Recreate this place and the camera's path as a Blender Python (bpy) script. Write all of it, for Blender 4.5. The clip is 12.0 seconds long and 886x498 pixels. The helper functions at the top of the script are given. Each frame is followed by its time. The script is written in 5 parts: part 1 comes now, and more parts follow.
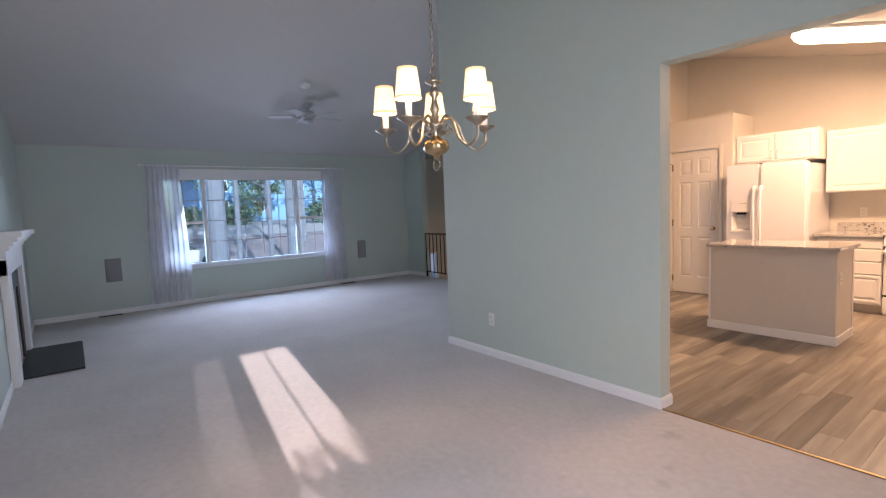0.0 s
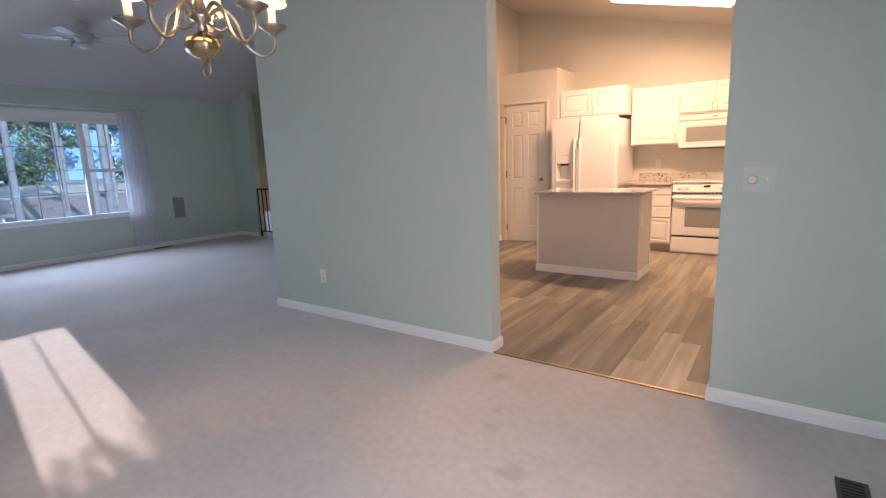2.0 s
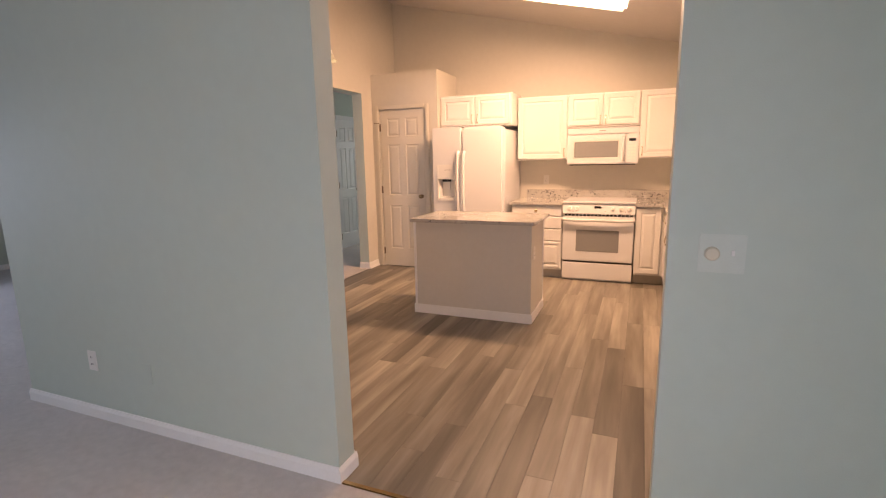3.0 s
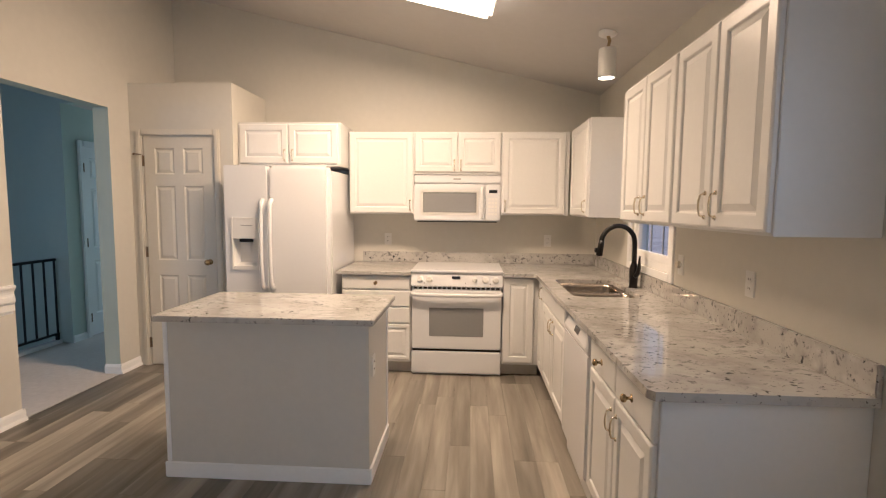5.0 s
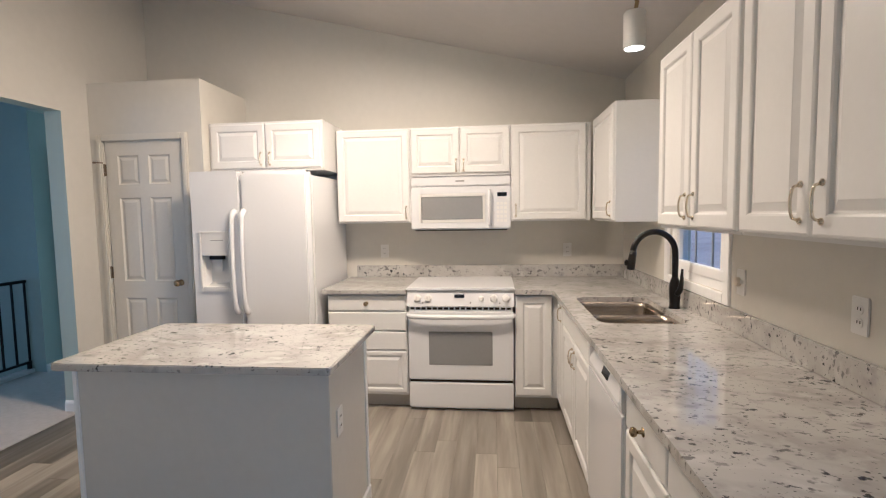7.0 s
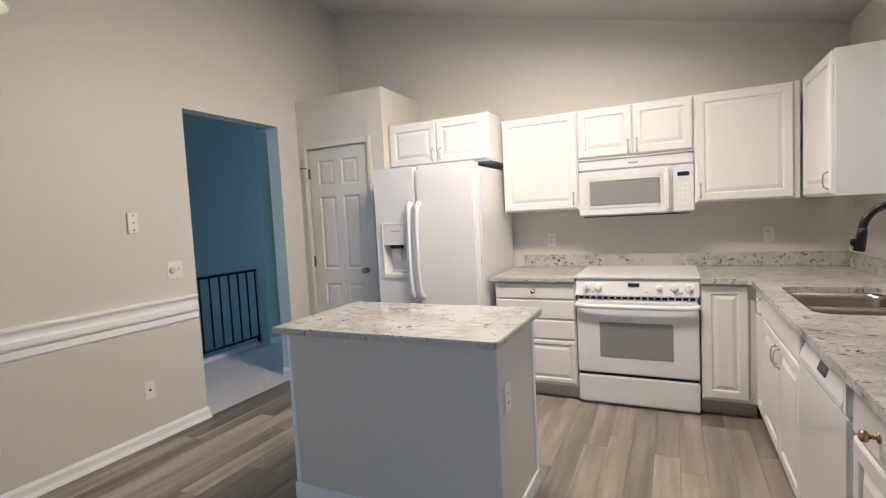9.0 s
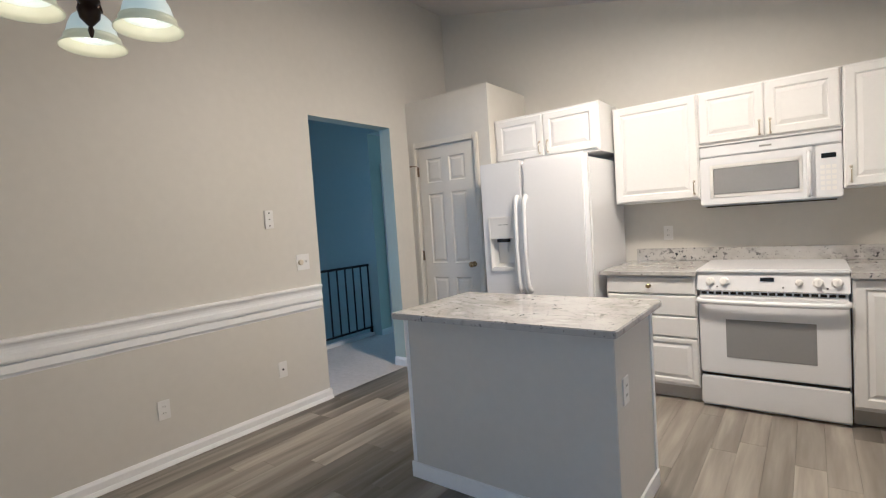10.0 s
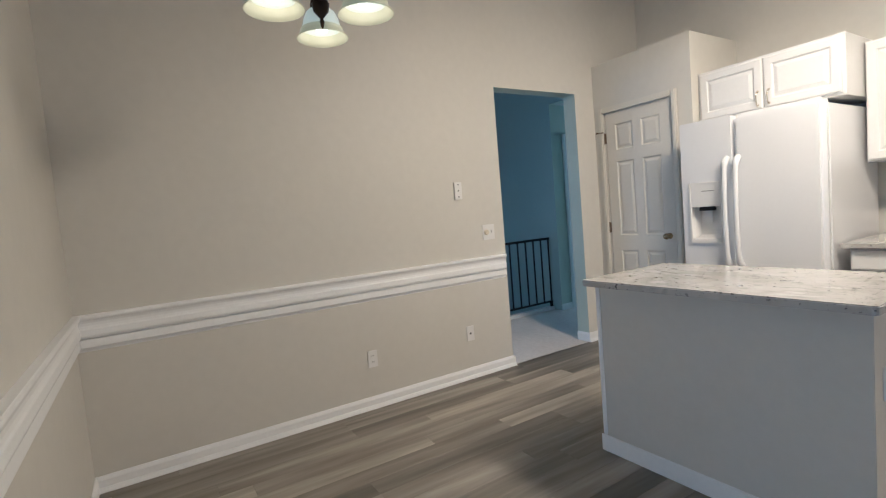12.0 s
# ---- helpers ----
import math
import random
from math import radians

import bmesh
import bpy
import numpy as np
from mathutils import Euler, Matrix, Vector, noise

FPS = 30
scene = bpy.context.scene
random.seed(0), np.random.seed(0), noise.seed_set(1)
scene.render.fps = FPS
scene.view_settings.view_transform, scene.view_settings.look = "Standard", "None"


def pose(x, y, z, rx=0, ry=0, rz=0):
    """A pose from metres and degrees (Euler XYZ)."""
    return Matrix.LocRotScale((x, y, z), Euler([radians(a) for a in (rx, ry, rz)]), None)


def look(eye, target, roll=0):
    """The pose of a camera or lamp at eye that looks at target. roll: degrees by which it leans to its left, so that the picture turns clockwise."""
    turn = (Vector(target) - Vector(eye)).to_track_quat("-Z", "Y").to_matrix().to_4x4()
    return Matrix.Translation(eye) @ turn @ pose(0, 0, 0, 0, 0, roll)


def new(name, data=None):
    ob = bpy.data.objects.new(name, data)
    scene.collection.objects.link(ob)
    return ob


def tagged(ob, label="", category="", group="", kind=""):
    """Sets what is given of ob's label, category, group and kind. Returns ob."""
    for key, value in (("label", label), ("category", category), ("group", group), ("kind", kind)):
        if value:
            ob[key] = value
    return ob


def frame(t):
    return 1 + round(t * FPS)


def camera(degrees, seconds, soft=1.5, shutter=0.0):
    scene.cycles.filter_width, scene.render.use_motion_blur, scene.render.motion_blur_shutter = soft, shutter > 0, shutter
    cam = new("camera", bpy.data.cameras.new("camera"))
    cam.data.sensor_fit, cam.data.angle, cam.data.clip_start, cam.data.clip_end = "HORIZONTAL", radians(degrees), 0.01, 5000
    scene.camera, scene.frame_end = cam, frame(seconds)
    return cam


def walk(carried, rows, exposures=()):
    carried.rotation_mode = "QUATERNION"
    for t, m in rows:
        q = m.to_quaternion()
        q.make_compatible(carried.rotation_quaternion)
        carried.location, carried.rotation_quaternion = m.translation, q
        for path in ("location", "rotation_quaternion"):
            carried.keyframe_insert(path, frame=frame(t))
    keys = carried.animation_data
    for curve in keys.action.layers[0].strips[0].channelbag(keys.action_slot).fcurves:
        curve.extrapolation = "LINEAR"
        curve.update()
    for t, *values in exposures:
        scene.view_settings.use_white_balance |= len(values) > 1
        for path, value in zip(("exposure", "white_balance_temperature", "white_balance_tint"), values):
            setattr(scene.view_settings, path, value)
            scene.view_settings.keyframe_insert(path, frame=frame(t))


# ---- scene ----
cam = camera(85.0, 12.0, 1.2)
PATH = [
    (0, (0.176, 0.394, 1.373), (-1.404, 1.608, 1.204), -2.3),
    (0.5, (0.189, 0.398, 1.334), (-1.335, 1.676, 1.126), -2.3),
    (1, (0.191, 0.419, 1.294), (-1.239, 1.795, 1.038), -2.3),
    (1.5, (0.16, 0.477, 1.271), (-1.14, 1.965, 0.96), -2.3),
    (2, (0.073, 0.729, 1.246), (-1.059, 2.339, 0.891), -2.0),
    (2.5, (-0.075, 1.224, 1.342), (-1.025, 2.943, 0.965), -1.7),
    (3, (-0.247, 1.763, 1.408), (-0.989, 3.584, 1.041), -1.1),
    (3.3, (-0.32, 2.09, 1.402), (-0.946, 3.958, 1.058), -0.7),
    (3.5, (-0.365, 2.322, 1.424), (-0.917, 4.217, 1.097), -0.8),
    (3.6, (-0.386, 2.411, 1.431), (-0.904, 4.317, 1.116), -0.4),
    (5.5, (-0.559, 3.546, 1.441), (-0.619, 5.539, 1.288), -0.1),
    (6, (-0.527, 3.729, 1.444), (-0.585, 5.723, 1.297), -0.3),
    (6.5, (-0.446, 3.898, 1.451), (-0.551, 5.89, 1.302), -0.5),
    (8.5, (-0.404, 3.967, 1.386), (-1.091, 5.84, 1.25), -2.7),
    (9, (-0.415, 3.933, 1.364), (-1.279, 5.732, 1.233), -3.0),
    (9.5, (-0.436, 3.894, 1.333), (-1.474, 5.6, 1.215), -3.5),
    (10, (-0.444, 3.864, 1.325), (-1.658, 5.45, 1.216), -3.9),
    (10.5, (-0.46, 3.85, 1.312), (-1.837, 5.296, 1.213), -4.3),
    (11, (-0.47, 3.828, 1.299), (-1.985, 5.129, 1.2), -4.6),
    (11.5, (-0.488, 3.813, 1.281), (-2.1, 4.991, 1.169), -4.7),
    (12, (-0.504, 3.804, 1.263), (-2.195, 4.863, 1.122), -4.8),
]
EXPOSURES = [
    (0.0, 0.53, 6480, 29), (2.0, 0.46, 6480, 28), (2.8, 0.38, 6800, 30), (3.7, 0.20, 6950, 34), (5.3, 0.1, 4830, 7), (6.5, 0.1, 4530, 6), (8.3, 0.09, 4380, 5), (10.3, 0.07, 4270, 3), (12.0, 0.07, 4290, 2),
]
walk(cam, [(t, look(eye, target, roll)) for t, eye, target, roll in PATH], EXPOSURES)

# ---- world, sun and lamps ----
SUN_WAY = Vector((-1.0, 0.155, -0.362)).normalized()
world = bpy.data.worlds.new("sky")
scene.world = world
world.use_nodes = True
wn = world.node_tree.nodes
sky = wn.new("ShaderNodeTexSky")
sky.sky_type, sky.sun_disc = "NISHITA", False
sky.sun_elevation = radians(19.5)
sky.sun_rotation = math.atan2(1.0, -0.155)
world.node_tree.links.new(sky.outputs[0], wn["Background"].inputs[0])
wn["Background"].inputs[1].default_value = 0.15

sun = new("sun", bpy.data.lights.new("sun", "SUN"))
sun.data.energy, sun.data.angle, sun.data.color = 5.0, radians(0.5), (1.0, 0.93, 0.83)
sun.matrix_world = look((20, -4, 8), Vector((20, -4, 8)) + SUN_WAY)

WARM = (1.0, 0.63, 0.34)


def lamp(name, kind, energy, m, color=WARM, size=0.1, size_y=0.0):
    data = bpy.data.lights.new(name, kind)
    data.energy, data.color = energy, color
    if kind == "AREA":
        data.size = size
        if size_y:
            data.shape, data.size_y = "RECTANGLE", size_y
    else:
        data.shadow_soft_size = size
    ob = new(name, data)
    ob.matrix_world = m
    return ob


def down(x, y, z, tilt=0.0):
    return pose(x, y, z, 0, tilt, 0)


# ---- the vault: gable ceiling with its ridge along y ----
RIDGE, TOP, FALL = -3.76, 3.553, 0.237


def zc(x):
    return TOP - FALL * abs(x - RIDGE)


SLOPE = math.degrees(math.atan(FALL))
lamp("kitchen_strip_light", "AREA", 80, down(-1.005, 6.43, zc(-1.005) - 0.15, SLOPE), WARM, 1.18, 0.26)
lamp("sink_spot_light", "SPOT", 30, down(0.33, 6.66, 2.28), WARM, 0.05)
window_sky = lamp("window_daylight", "AREA", 44, look((-8.425, 2.95, 1.28), (-4.4, 2.95, -0.3)), (0.62, 0.80, 1.0), 2.3, 1.3)
window_sky.data.spread = radians(135)
# added lamp at the hall's unseen end, brightens the hall wall
lamp("added_hall_light", "AREA", 13, look((-4.2, 10.95, 1.45), (-4.68, 8.7, 1.1)), (0.95, 1.0, 0.93), 0.55, 1.0)
lamp("patio_daylight", "AREA", 43, look((0.70, 0.78, 1.05), (-1.9, 1.5, -0.5)), (0.84, 0.92, 1.0), 0.9, 1.9)

lamp("breakfast_daylight", "AREA", 2.4, look((0.70, 3.95, 1.5), (-3.5, 4.6, 0.6)), (0.90, 0.94, 1.0), 0.56, 1.0)

# ---- materials ----


def mat(name, col, rough=0.5, metal=0.0, var=0.05, scale=3.0, bump=0.0, bscale=150.0, coat=0.0, spread=0.0, spec=0.5):
    m = bpy.data.materials.new(name)
    m.use_nodes = True
    nt = m.node_tree
    b = nt.nodes["Principled BSDF"]
    b.inputs["Roughness"].default_value = rough
    b.inputs["Metallic"].default_value = metal
    b.inputs["Coat Weight"].default_value = coat
    b.inputs["Specular IOR Level"].default_value = spec
    co = nt.nodes.new("ShaderNodeTexCoord")
    n1 = nt.nodes.new("ShaderNodeTexNoise")
    n1.inputs["Scale"].default_value, n1.inputs["Detail"].default_value = scale, 5
    n2 = nt.nodes.new("ShaderNodeTexNoise")
    n2.inputs["Scale"].default_value, n2.inputs["Detail"].default_value = scale * 14, 3
    for n in (n1, n2):
        nt.links.new(co.outputs["Object"], n.inputs["Vector"])
    add = nt.nodes.new("ShaderNodeMath")
    add.operation = "ADD"
    nt.links.new(n1.outputs["Fac"], add.inputs[0])
    nt.links.new(n2.outputs["Fac"], add.inputs[1])
    ramp = nt.nodes.new("ShaderNodeMapRange")
    ramp.inputs["From Min"].default_value, ramp.inputs["From Max"].default_value = 0.6, 1.4
    ramp.inputs["To Min"].default_value, ramp.inputs["To Max"].default_value = 1 - var, 1 + var
    nt.links.new(add.outputs[0], ramp.inputs["Value"])
    last = ramp.outputs[0]
    if spread:
        info = nt.nodes.new("ShaderNodeObjectInfo")
        r2 = nt.nodes.new("ShaderNodeMapRange")
        r2.inputs["To Min"].default_value, r2.inputs["To Max"].default_value = 1 - spread, 1 + spread
        nt.links.new(info.outputs["Random"], r2.inputs["Value"])
        mu = nt.nodes.new("ShaderNodeMath")
        mu.operation = "MULTIPLY"
        nt.links.new(last, mu.inputs[0])
        nt.links.new(r2.outputs[0], mu.inputs[1])
        last = mu.outputs[0]
    mix = nt.nodes.new("ShaderNodeVectorMath")
    mix.operation = "SCALE"
    mix.inputs[0].default_value = col
    nt.links.new(last, mix.inputs["Scale"])
    nt.links.new(mix.outputs[0], b.inputs["Base Color"])
    if bump:
        n3 = nt.nodes.new("ShaderNodeTexNoise")
        n3.inputs["Scale"].default_value, n3.inputs["Detail"].default_value = bscale, 4
        nt.links.new(co.outputs["Object"], n3.inputs["Vector"])
        bp = nt.nodes.new("ShaderNodeBump")
        bp.inputs["Strength"].default_value, bp.inputs["Distance"].default_value = bump, 0.004
        nt.links.new(n3.outputs["Fac"], bp.inputs["Height"])
        nt.links.new(bp.outputs[0], b.inputs["Normal"])
    return m


def glow(name, col, strength, base=(0.8, 0.8, 0.75)):
    m = mat(name, base, 0.35, var=0.02)
    b = m.node_tree.nodes["Principled BSDF"]
    b.inputs["Emission Color"].default_value = (*col, 1)
    b.inputs["Emission Strength"].default_value = strength
    return m


MINT = mat("mint_wall_paint", (0.525, 0.602, 0.545), 0.55, var=0.025, scale=1.2, bump=0.12, bscale=260)
CREAM = mat("cream_wall_paint", (0.64, 0.618, 0.553), 0.5, var=0.03, scale=1.2, bump=0.12, bscale=260)
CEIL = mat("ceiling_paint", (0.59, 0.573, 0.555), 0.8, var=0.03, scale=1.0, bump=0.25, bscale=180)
TRIM = mat("white_trim_paint", (0.85, 0.85, 0.84), 0.45, var=0.03, scale=4, bump=0.05, bscale=60)
CABINET = mat("white_thermofoil", (0.765, 0.76, 0.74), 0.33, var=0.02, scale=3, bump=0.04, bscale=70)
ISLAND = mat("island_paint", (0.62, 0.60, 0.55), 0.45, var=0.03, scale=2, bump=0.08, bscale=160)
TOEKICK = mat("toe_kick_vinyl", (0.52, 0.49, 0.44), 0.5, var=0.06)
APPLIANCE = mat("white_appliance_enamel", (0.76, 0.765, 0.775), 0.22, var=0.012, coat=0.3, bump=0.05, bscale=330)
PLASTIC = mat("white_plastic", (0.78, 0.77, 0.74), 0.35, var=0.02)
GREYGLASS = mat("grey_oven_glass", (0.27, 0.27, 0.27), 0.12, var=0.03)
BLACKGLASS = mat("black_display", (0.012, 0.012, 0.014), 0.1, var=0.02)
# near-black for small dark parts, and for shade painted into gaps and wells
DARK = mat("dark_gap", (0.015, 0.014, 0.013), 0.7, var=0.1)
BLACKMETAL = mat("black_iron", (0.016, 0.016, 0.018), 0.42, 0.6, var=0.1, bump=0.05, bscale=90)
MATTEBLACK = mat("matte_black_faucet", (0.010, 0.009, 0.009), 0.32, 0.3, var=0.1)
BRONZE = mat("oil_rubbed_bronze", (0.035, 0.022, 0.016), 0.35, 0.8, var=0.15)
BRASS = mat("polished_brass", (0.42, 0.32, 0.18), 0.27, 1.0, var=0.08, scale=20)
ANTIQUE = mat("antique_brass", (0.36, 0.325, 0.26), 0.34, 1.0, var=0.2, scale=14)
NICKEL = mat("worn_brass_pull", (0.74, 0.66, 0.52), 0.25, 1.0, var=0.1, scale=20)
STEEL = mat("stainless_steel", (0.36, 0.31, 0.25), 0.27, 1.0, var=0.08, scale=5, bump=0.03, bscale=300)
IRONHINGE = mat("bronze_hinge", (0.22, 0.17, 0.12), 0.4, 0.9, var=0.1)
DOORPAINT = mat("cream_door_paint", (0.68, 0.65, 0.57), 0.45, var=0.03, scale=3, bump=0.05, bscale=90)
MUNTIN = mat("grey_grille_bar", (0.32, 0.33, 0.35), 0.5, var=0.03)
HEARTH = mat("black_slate", (0.022, 0.024, 0.026), 0.45, var=0.15, scale=6, bump=0.1, bscale=60)
VENT = mat("brown_register_metal", (0.10, 0.085, 0.07), 0.5, 0.3, var=0.1)
SPEAKER = mat("grey_grille_cloth", (0.30, 0.30, 0.29), 0.9, var=0.05, bump=0.5, bscale=500)
CARPETBASE = (0.60, 0.562, 0.535)


def carpet_material():
    m = mat("beige_carpet", CARPETBASE, 0.95, var=0.13, scale=1.7, bump=0.9, bscale=420, spec=0.1)
    nt = m.node_tree
    b = nt.nodes["Principled BSDF"]
    b.inputs["Sheen Weight"].default_value = 0.25
    src = b.inputs["Base Color"].links[0].from_socket
    co = nt.nodes.new("ShaderNodeTexCoord")
    # traffic soil with ragged edges, and a few drink stains near the kitchen opening
    for (x, y, r, k) in ((-0.74, 2.31, 0.075, 0.16), (-0.63, 2.18, 0.06, 0.14), (-0.97, 2.56, 0.05, 0.16), (-1.19, 3.07, 0.07, 0.16), (-1.02, 2.72, 0.04, 0.12)):
        sub = nt.nodes.new("ShaderNodeVectorMath")
        sub.operation = "SUBTRACT"
        sub.inputs[1].default_value = (x, y, 0)
        nt.links.new(co.outputs["Object"], sub.inputs[0])
        ln = nt.nodes.new("ShaderNodeVectorMath")
        ln.operation = "LENGTH"
        nt.links.new(sub.outputs[0], ln.inputs[0])
        nz = nt.nodes.new("ShaderNodeTexNoise")
        nz.inputs["Scale"].default_value = 22
        nt.links.new(co.outputs["Object"], nz.inputs["Vector"])
        ad = nt.nodes.new("ShaderNodeMath")
        ad.operation = "MULTIPLY_ADD"
        ad.inputs[1].default_value = 0.09
        nt.links.new(nz.outputs["Fac"], ad.inputs[0])
        nt.links.new(ln.outputs["Value"], ad.inputs[2])
        mr = nt.nodes.new("ShaderNodeMapRange")
        mr.inputs["From Min"].default_value, mr.inputs["From Max"].default_value = r + 0.005, r + 0.045
        mr.inputs["To Min"].default_value, mr.inputs["To Max"].default_value = 1 - k, 1.0
        nt.links.new(ad.outputs[0], mr.inputs["Value"])
        sc = nt.nodes.new("ShaderNodeVectorMath")
        sc.operation = "SCALE"
        nt.links.new(src, sc.inputs[0])
        nt.links.new(mr.outputs[0], sc.inputs["Scale"])
        src = sc.outputs[0]
    nt.links.new(src, b.inputs["Base Color"])
    return m


CARPET = carpet_material()


def granite_material():
    m = bpy.data.materials.new("speckled_granite")
    m.use_nodes = True
    nt = m.node_tree
    b = nt.nodes["Principled BSDF"]
    b.inputs["Roughness"].default_value = 0.035
    mp = nt.nodes.new("ShaderNodeMapping")
    mp.inputs["Rotation"].default_value = (0, 0, 0.5)
    mp.inputs["Scale"].default_value = (0.9, 1.2, 1.05)
    geo = nt.nodes.new("ShaderNodeNewGeometry")
    nt.links.new(geo.outputs["Position"], mp.inputs["Vector"])

    def noise_mask(scale, lo, hi, detail=4, vec=None):
        n = nt.nodes.new("ShaderNodeTexNoise")
        n.inputs["Scale"].default_value, n.inputs["Detail"].default_value = scale, detail
        nt.links.new(vec or mp.outputs[0], n.inputs["Vector"])
        r = nt.nodes.new("ShaderNodeMapRange")
        r.inputs["From Min"].default_value, r.inputs["From Max"].default_value = lo, hi
        nt.links.new(n.outputs["Fac"], r.inputs["Value"])
        return r.outputs[0]

    def over(base, col, fac):
        mx = nt.nodes.new("ShaderNodeMix")
        mx.data_type = "RGBA"
        nt.links.new(fac, mx.inputs[0])
        if isinstance(base, tuple):
            mx.inputs[6].default_value = (*base, 1)
        else:
            nt.links.new(base, mx.inputs[6])
        mx.inputs[7].default_value = (*col, 1)
        return mx.outputs[2]

    def times(a, c):
        mu = nt.nodes.new("ShaderNodeMath")
        mu.operation = "MULTIPLY"
        nt.links.new(a, mu.inputs[0])
        nt.links.new(c, mu.inputs[1])
        return mu.outputs[0]

    c = over((0.495, 0.483, 0.455), (0.385, 0.37, 0.345), noise_mask(4.5, 0.46, 0.62, 6))
    c = over(c, (0.30, 0.29, 0.28), noise_mask(14, 0.57, 0.74, 7))
    c = over(c, (0.555, 0.545, 0.52), noise_mask(9, 0.54, 0.70, 7))
    c = over(c, (0.19, 0.184, 0.182), times(noise_mask(32, 0.585, 0.65, 6), noise_mask(5, 0.45, 0.57, 4)))
    c = over(c, (0.04, 0.042, 0.052), times(noise_mask(42, 0.605, 0.64, 5), noise_mask(7.5, 0.49, 0.57, 4)))
    c = over(c, (0.10, 0.095, 0.097), noise_mask(85, 0.67, 0.72, 2))
    nt.links.new(c, b.inputs["Base Color"])
    return m


GRANITE = granite_material()


def plank_material(name, tone):
    m = bpy.data.materials.new(name)
    m.use_nodes = True
    nt = m.node_tree
    b = nt.nodes["Principled BSDF"]
    b.inputs["Roughness"].default_value = 0.42
    co = nt.nodes.new("ShaderNodeTexCoord")
    info = nt.nodes.new("ShaderNodeObjectInfo")
    comb = nt.nodes.new("ShaderNodeVectorMath")
    comb.operation = "MULTIPLY_ADD"
    nt.links.new(info.outputs["Random"], comb.inputs[0])
    comb.inputs[1].default_value = (37, 91, 13)
    nt.links.new(co.outputs["Object"], comb.inputs[2])
    mp = nt.nodes.new("ShaderNodeMapping")
    mp.inputs["Scale"].default_value = (17, 1.3, 1)
    nt.links.new(comb.outputs[0], mp.inputs["Vector"])
    n = nt.nodes.new("ShaderNodeTexNoise")
    n.inputs["Scale"].default_value, n.inputs["Detail"].default_value, n.inputs["Distortion"].default_value = 1.0, 8, 0.6
    nt.links.new(mp.outputs[0], n.inputs["Vector"])
    mp2 = nt.nodes.new("ShaderNodeMapping")
    mp2.inputs["Scale"].default_value = (7, 0.6, 1)
    nt.links.new(comb.outputs[0], mp2.inputs["Vector"])
    n2 = nt.nodes.new("ShaderNodeTexNoise")
    n2.inputs["Scale"].default_value, n2.inputs["Detail"].default_value = 1.5, 6
    nt.links.new(mp2.outputs[0], n2.inputs["Vector"])
    ramp = nt.nodes.new("ShaderNodeValToRGB")
    e = ramp.color_ramp.elements
    e[0].position, e[0].color = 0.29, (0.105 * tone, 0.093 * tone, 0.075 * tone, 1)
    e[1].position, e[1].color = 0.71, (0.35 * tone, 0.322 * tone, 0.272 * tone, 1)
    mid = e.new(0.49)
    mid.color = (0.205 * tone, 0.186 * tone, 0.155 * tone, 1)
    av = nt.nodes.new("ShaderNodeMath")
    av.operation = "MULTIPLY_ADD"
    av.inputs[1].default_value = 0.40
    nt.links.new(n.outputs["Fac"], av.inputs[0])
    av2 = nt.nodes.new("ShaderNodeMath")
    av2.operation = "MULTIPLY"
    av2.inputs[1].default_value = 0.60
    nt.links.new(n2.outputs["Fac"], av2.inputs[0])
    nt.links.new(av2.outputs[0], av.inputs[2])
    nt.links.new(av.outputs[0], ramp.inputs[0])
    mr = nt.nodes.new("ShaderNodeMapRange")
    mr.inputs["To Min"].default_value, mr.inputs["To Max"].default_value = 0.76, 1.20
    nt.links.new(info.outputs["Random"], mr.inputs["Value"])
    sc = nt.nodes.new("ShaderNodeVectorMath")
    sc.operation = "SCALE"
    nt.links.new(ramp.outputs[0], sc.inputs[0])
    nt.links.new(mr.outputs[0], sc.inputs["Scale"])
    nt.links.new(sc.outputs[0], b.inputs["Base Color"])
    bp = nt.nodes.new("ShaderNodeBump")
    bp.inputs["Strength"].default_value, bp.inputs["Distance"].default_value = 0.25, 0.002
    nt.links.new(n.outputs["Fac"], bp.inputs["Height"])
    nt.links.new(bp.outputs[0], b.inputs["Normal"])
    return m


PLANKS = [plank_material(n, t) for n, t in (("light_grey_plank", 1.40), ("grey_brown_plank", 1.10), ("dark_grey_plank", 0.72))]


def glass_material(name, tint=(1, 1, 1), gloss=0.06):
    m = bpy.data.materials.new(name)
    m.use_nodes = True
    nt = m.node_tree
    nt.nodes.clear()
    out = nt.nodes.new("ShaderNodeOutputMaterial")
    tr = nt.nodes.new("ShaderNodeBsdfTransparent")
    tr.inputs[0].default_value = (*tint, 1)
    gl = nt.nodes.new("ShaderNodeBsdfGlossy")
    gl.inputs["Roughness"].default_value = 0.02
    mx = nt.nodes.new("ShaderNodeMixShader")
    mx.inputs[0].default_value = gloss
    nt.links.new(tr.outputs[0], mx.inputs[1])
    nt.links.new(gl.outputs[0], mx.inputs[2])
    nt.links.new(mx.outputs[0], out.inputs[0])
    return m


GLASS = glass_material("window_glass")
# blue cast of the hazy daylight view, put into the pane's tint
BLUECAST = glass_material("blue_cast_glass", (0.74, 0.91, 1.0))


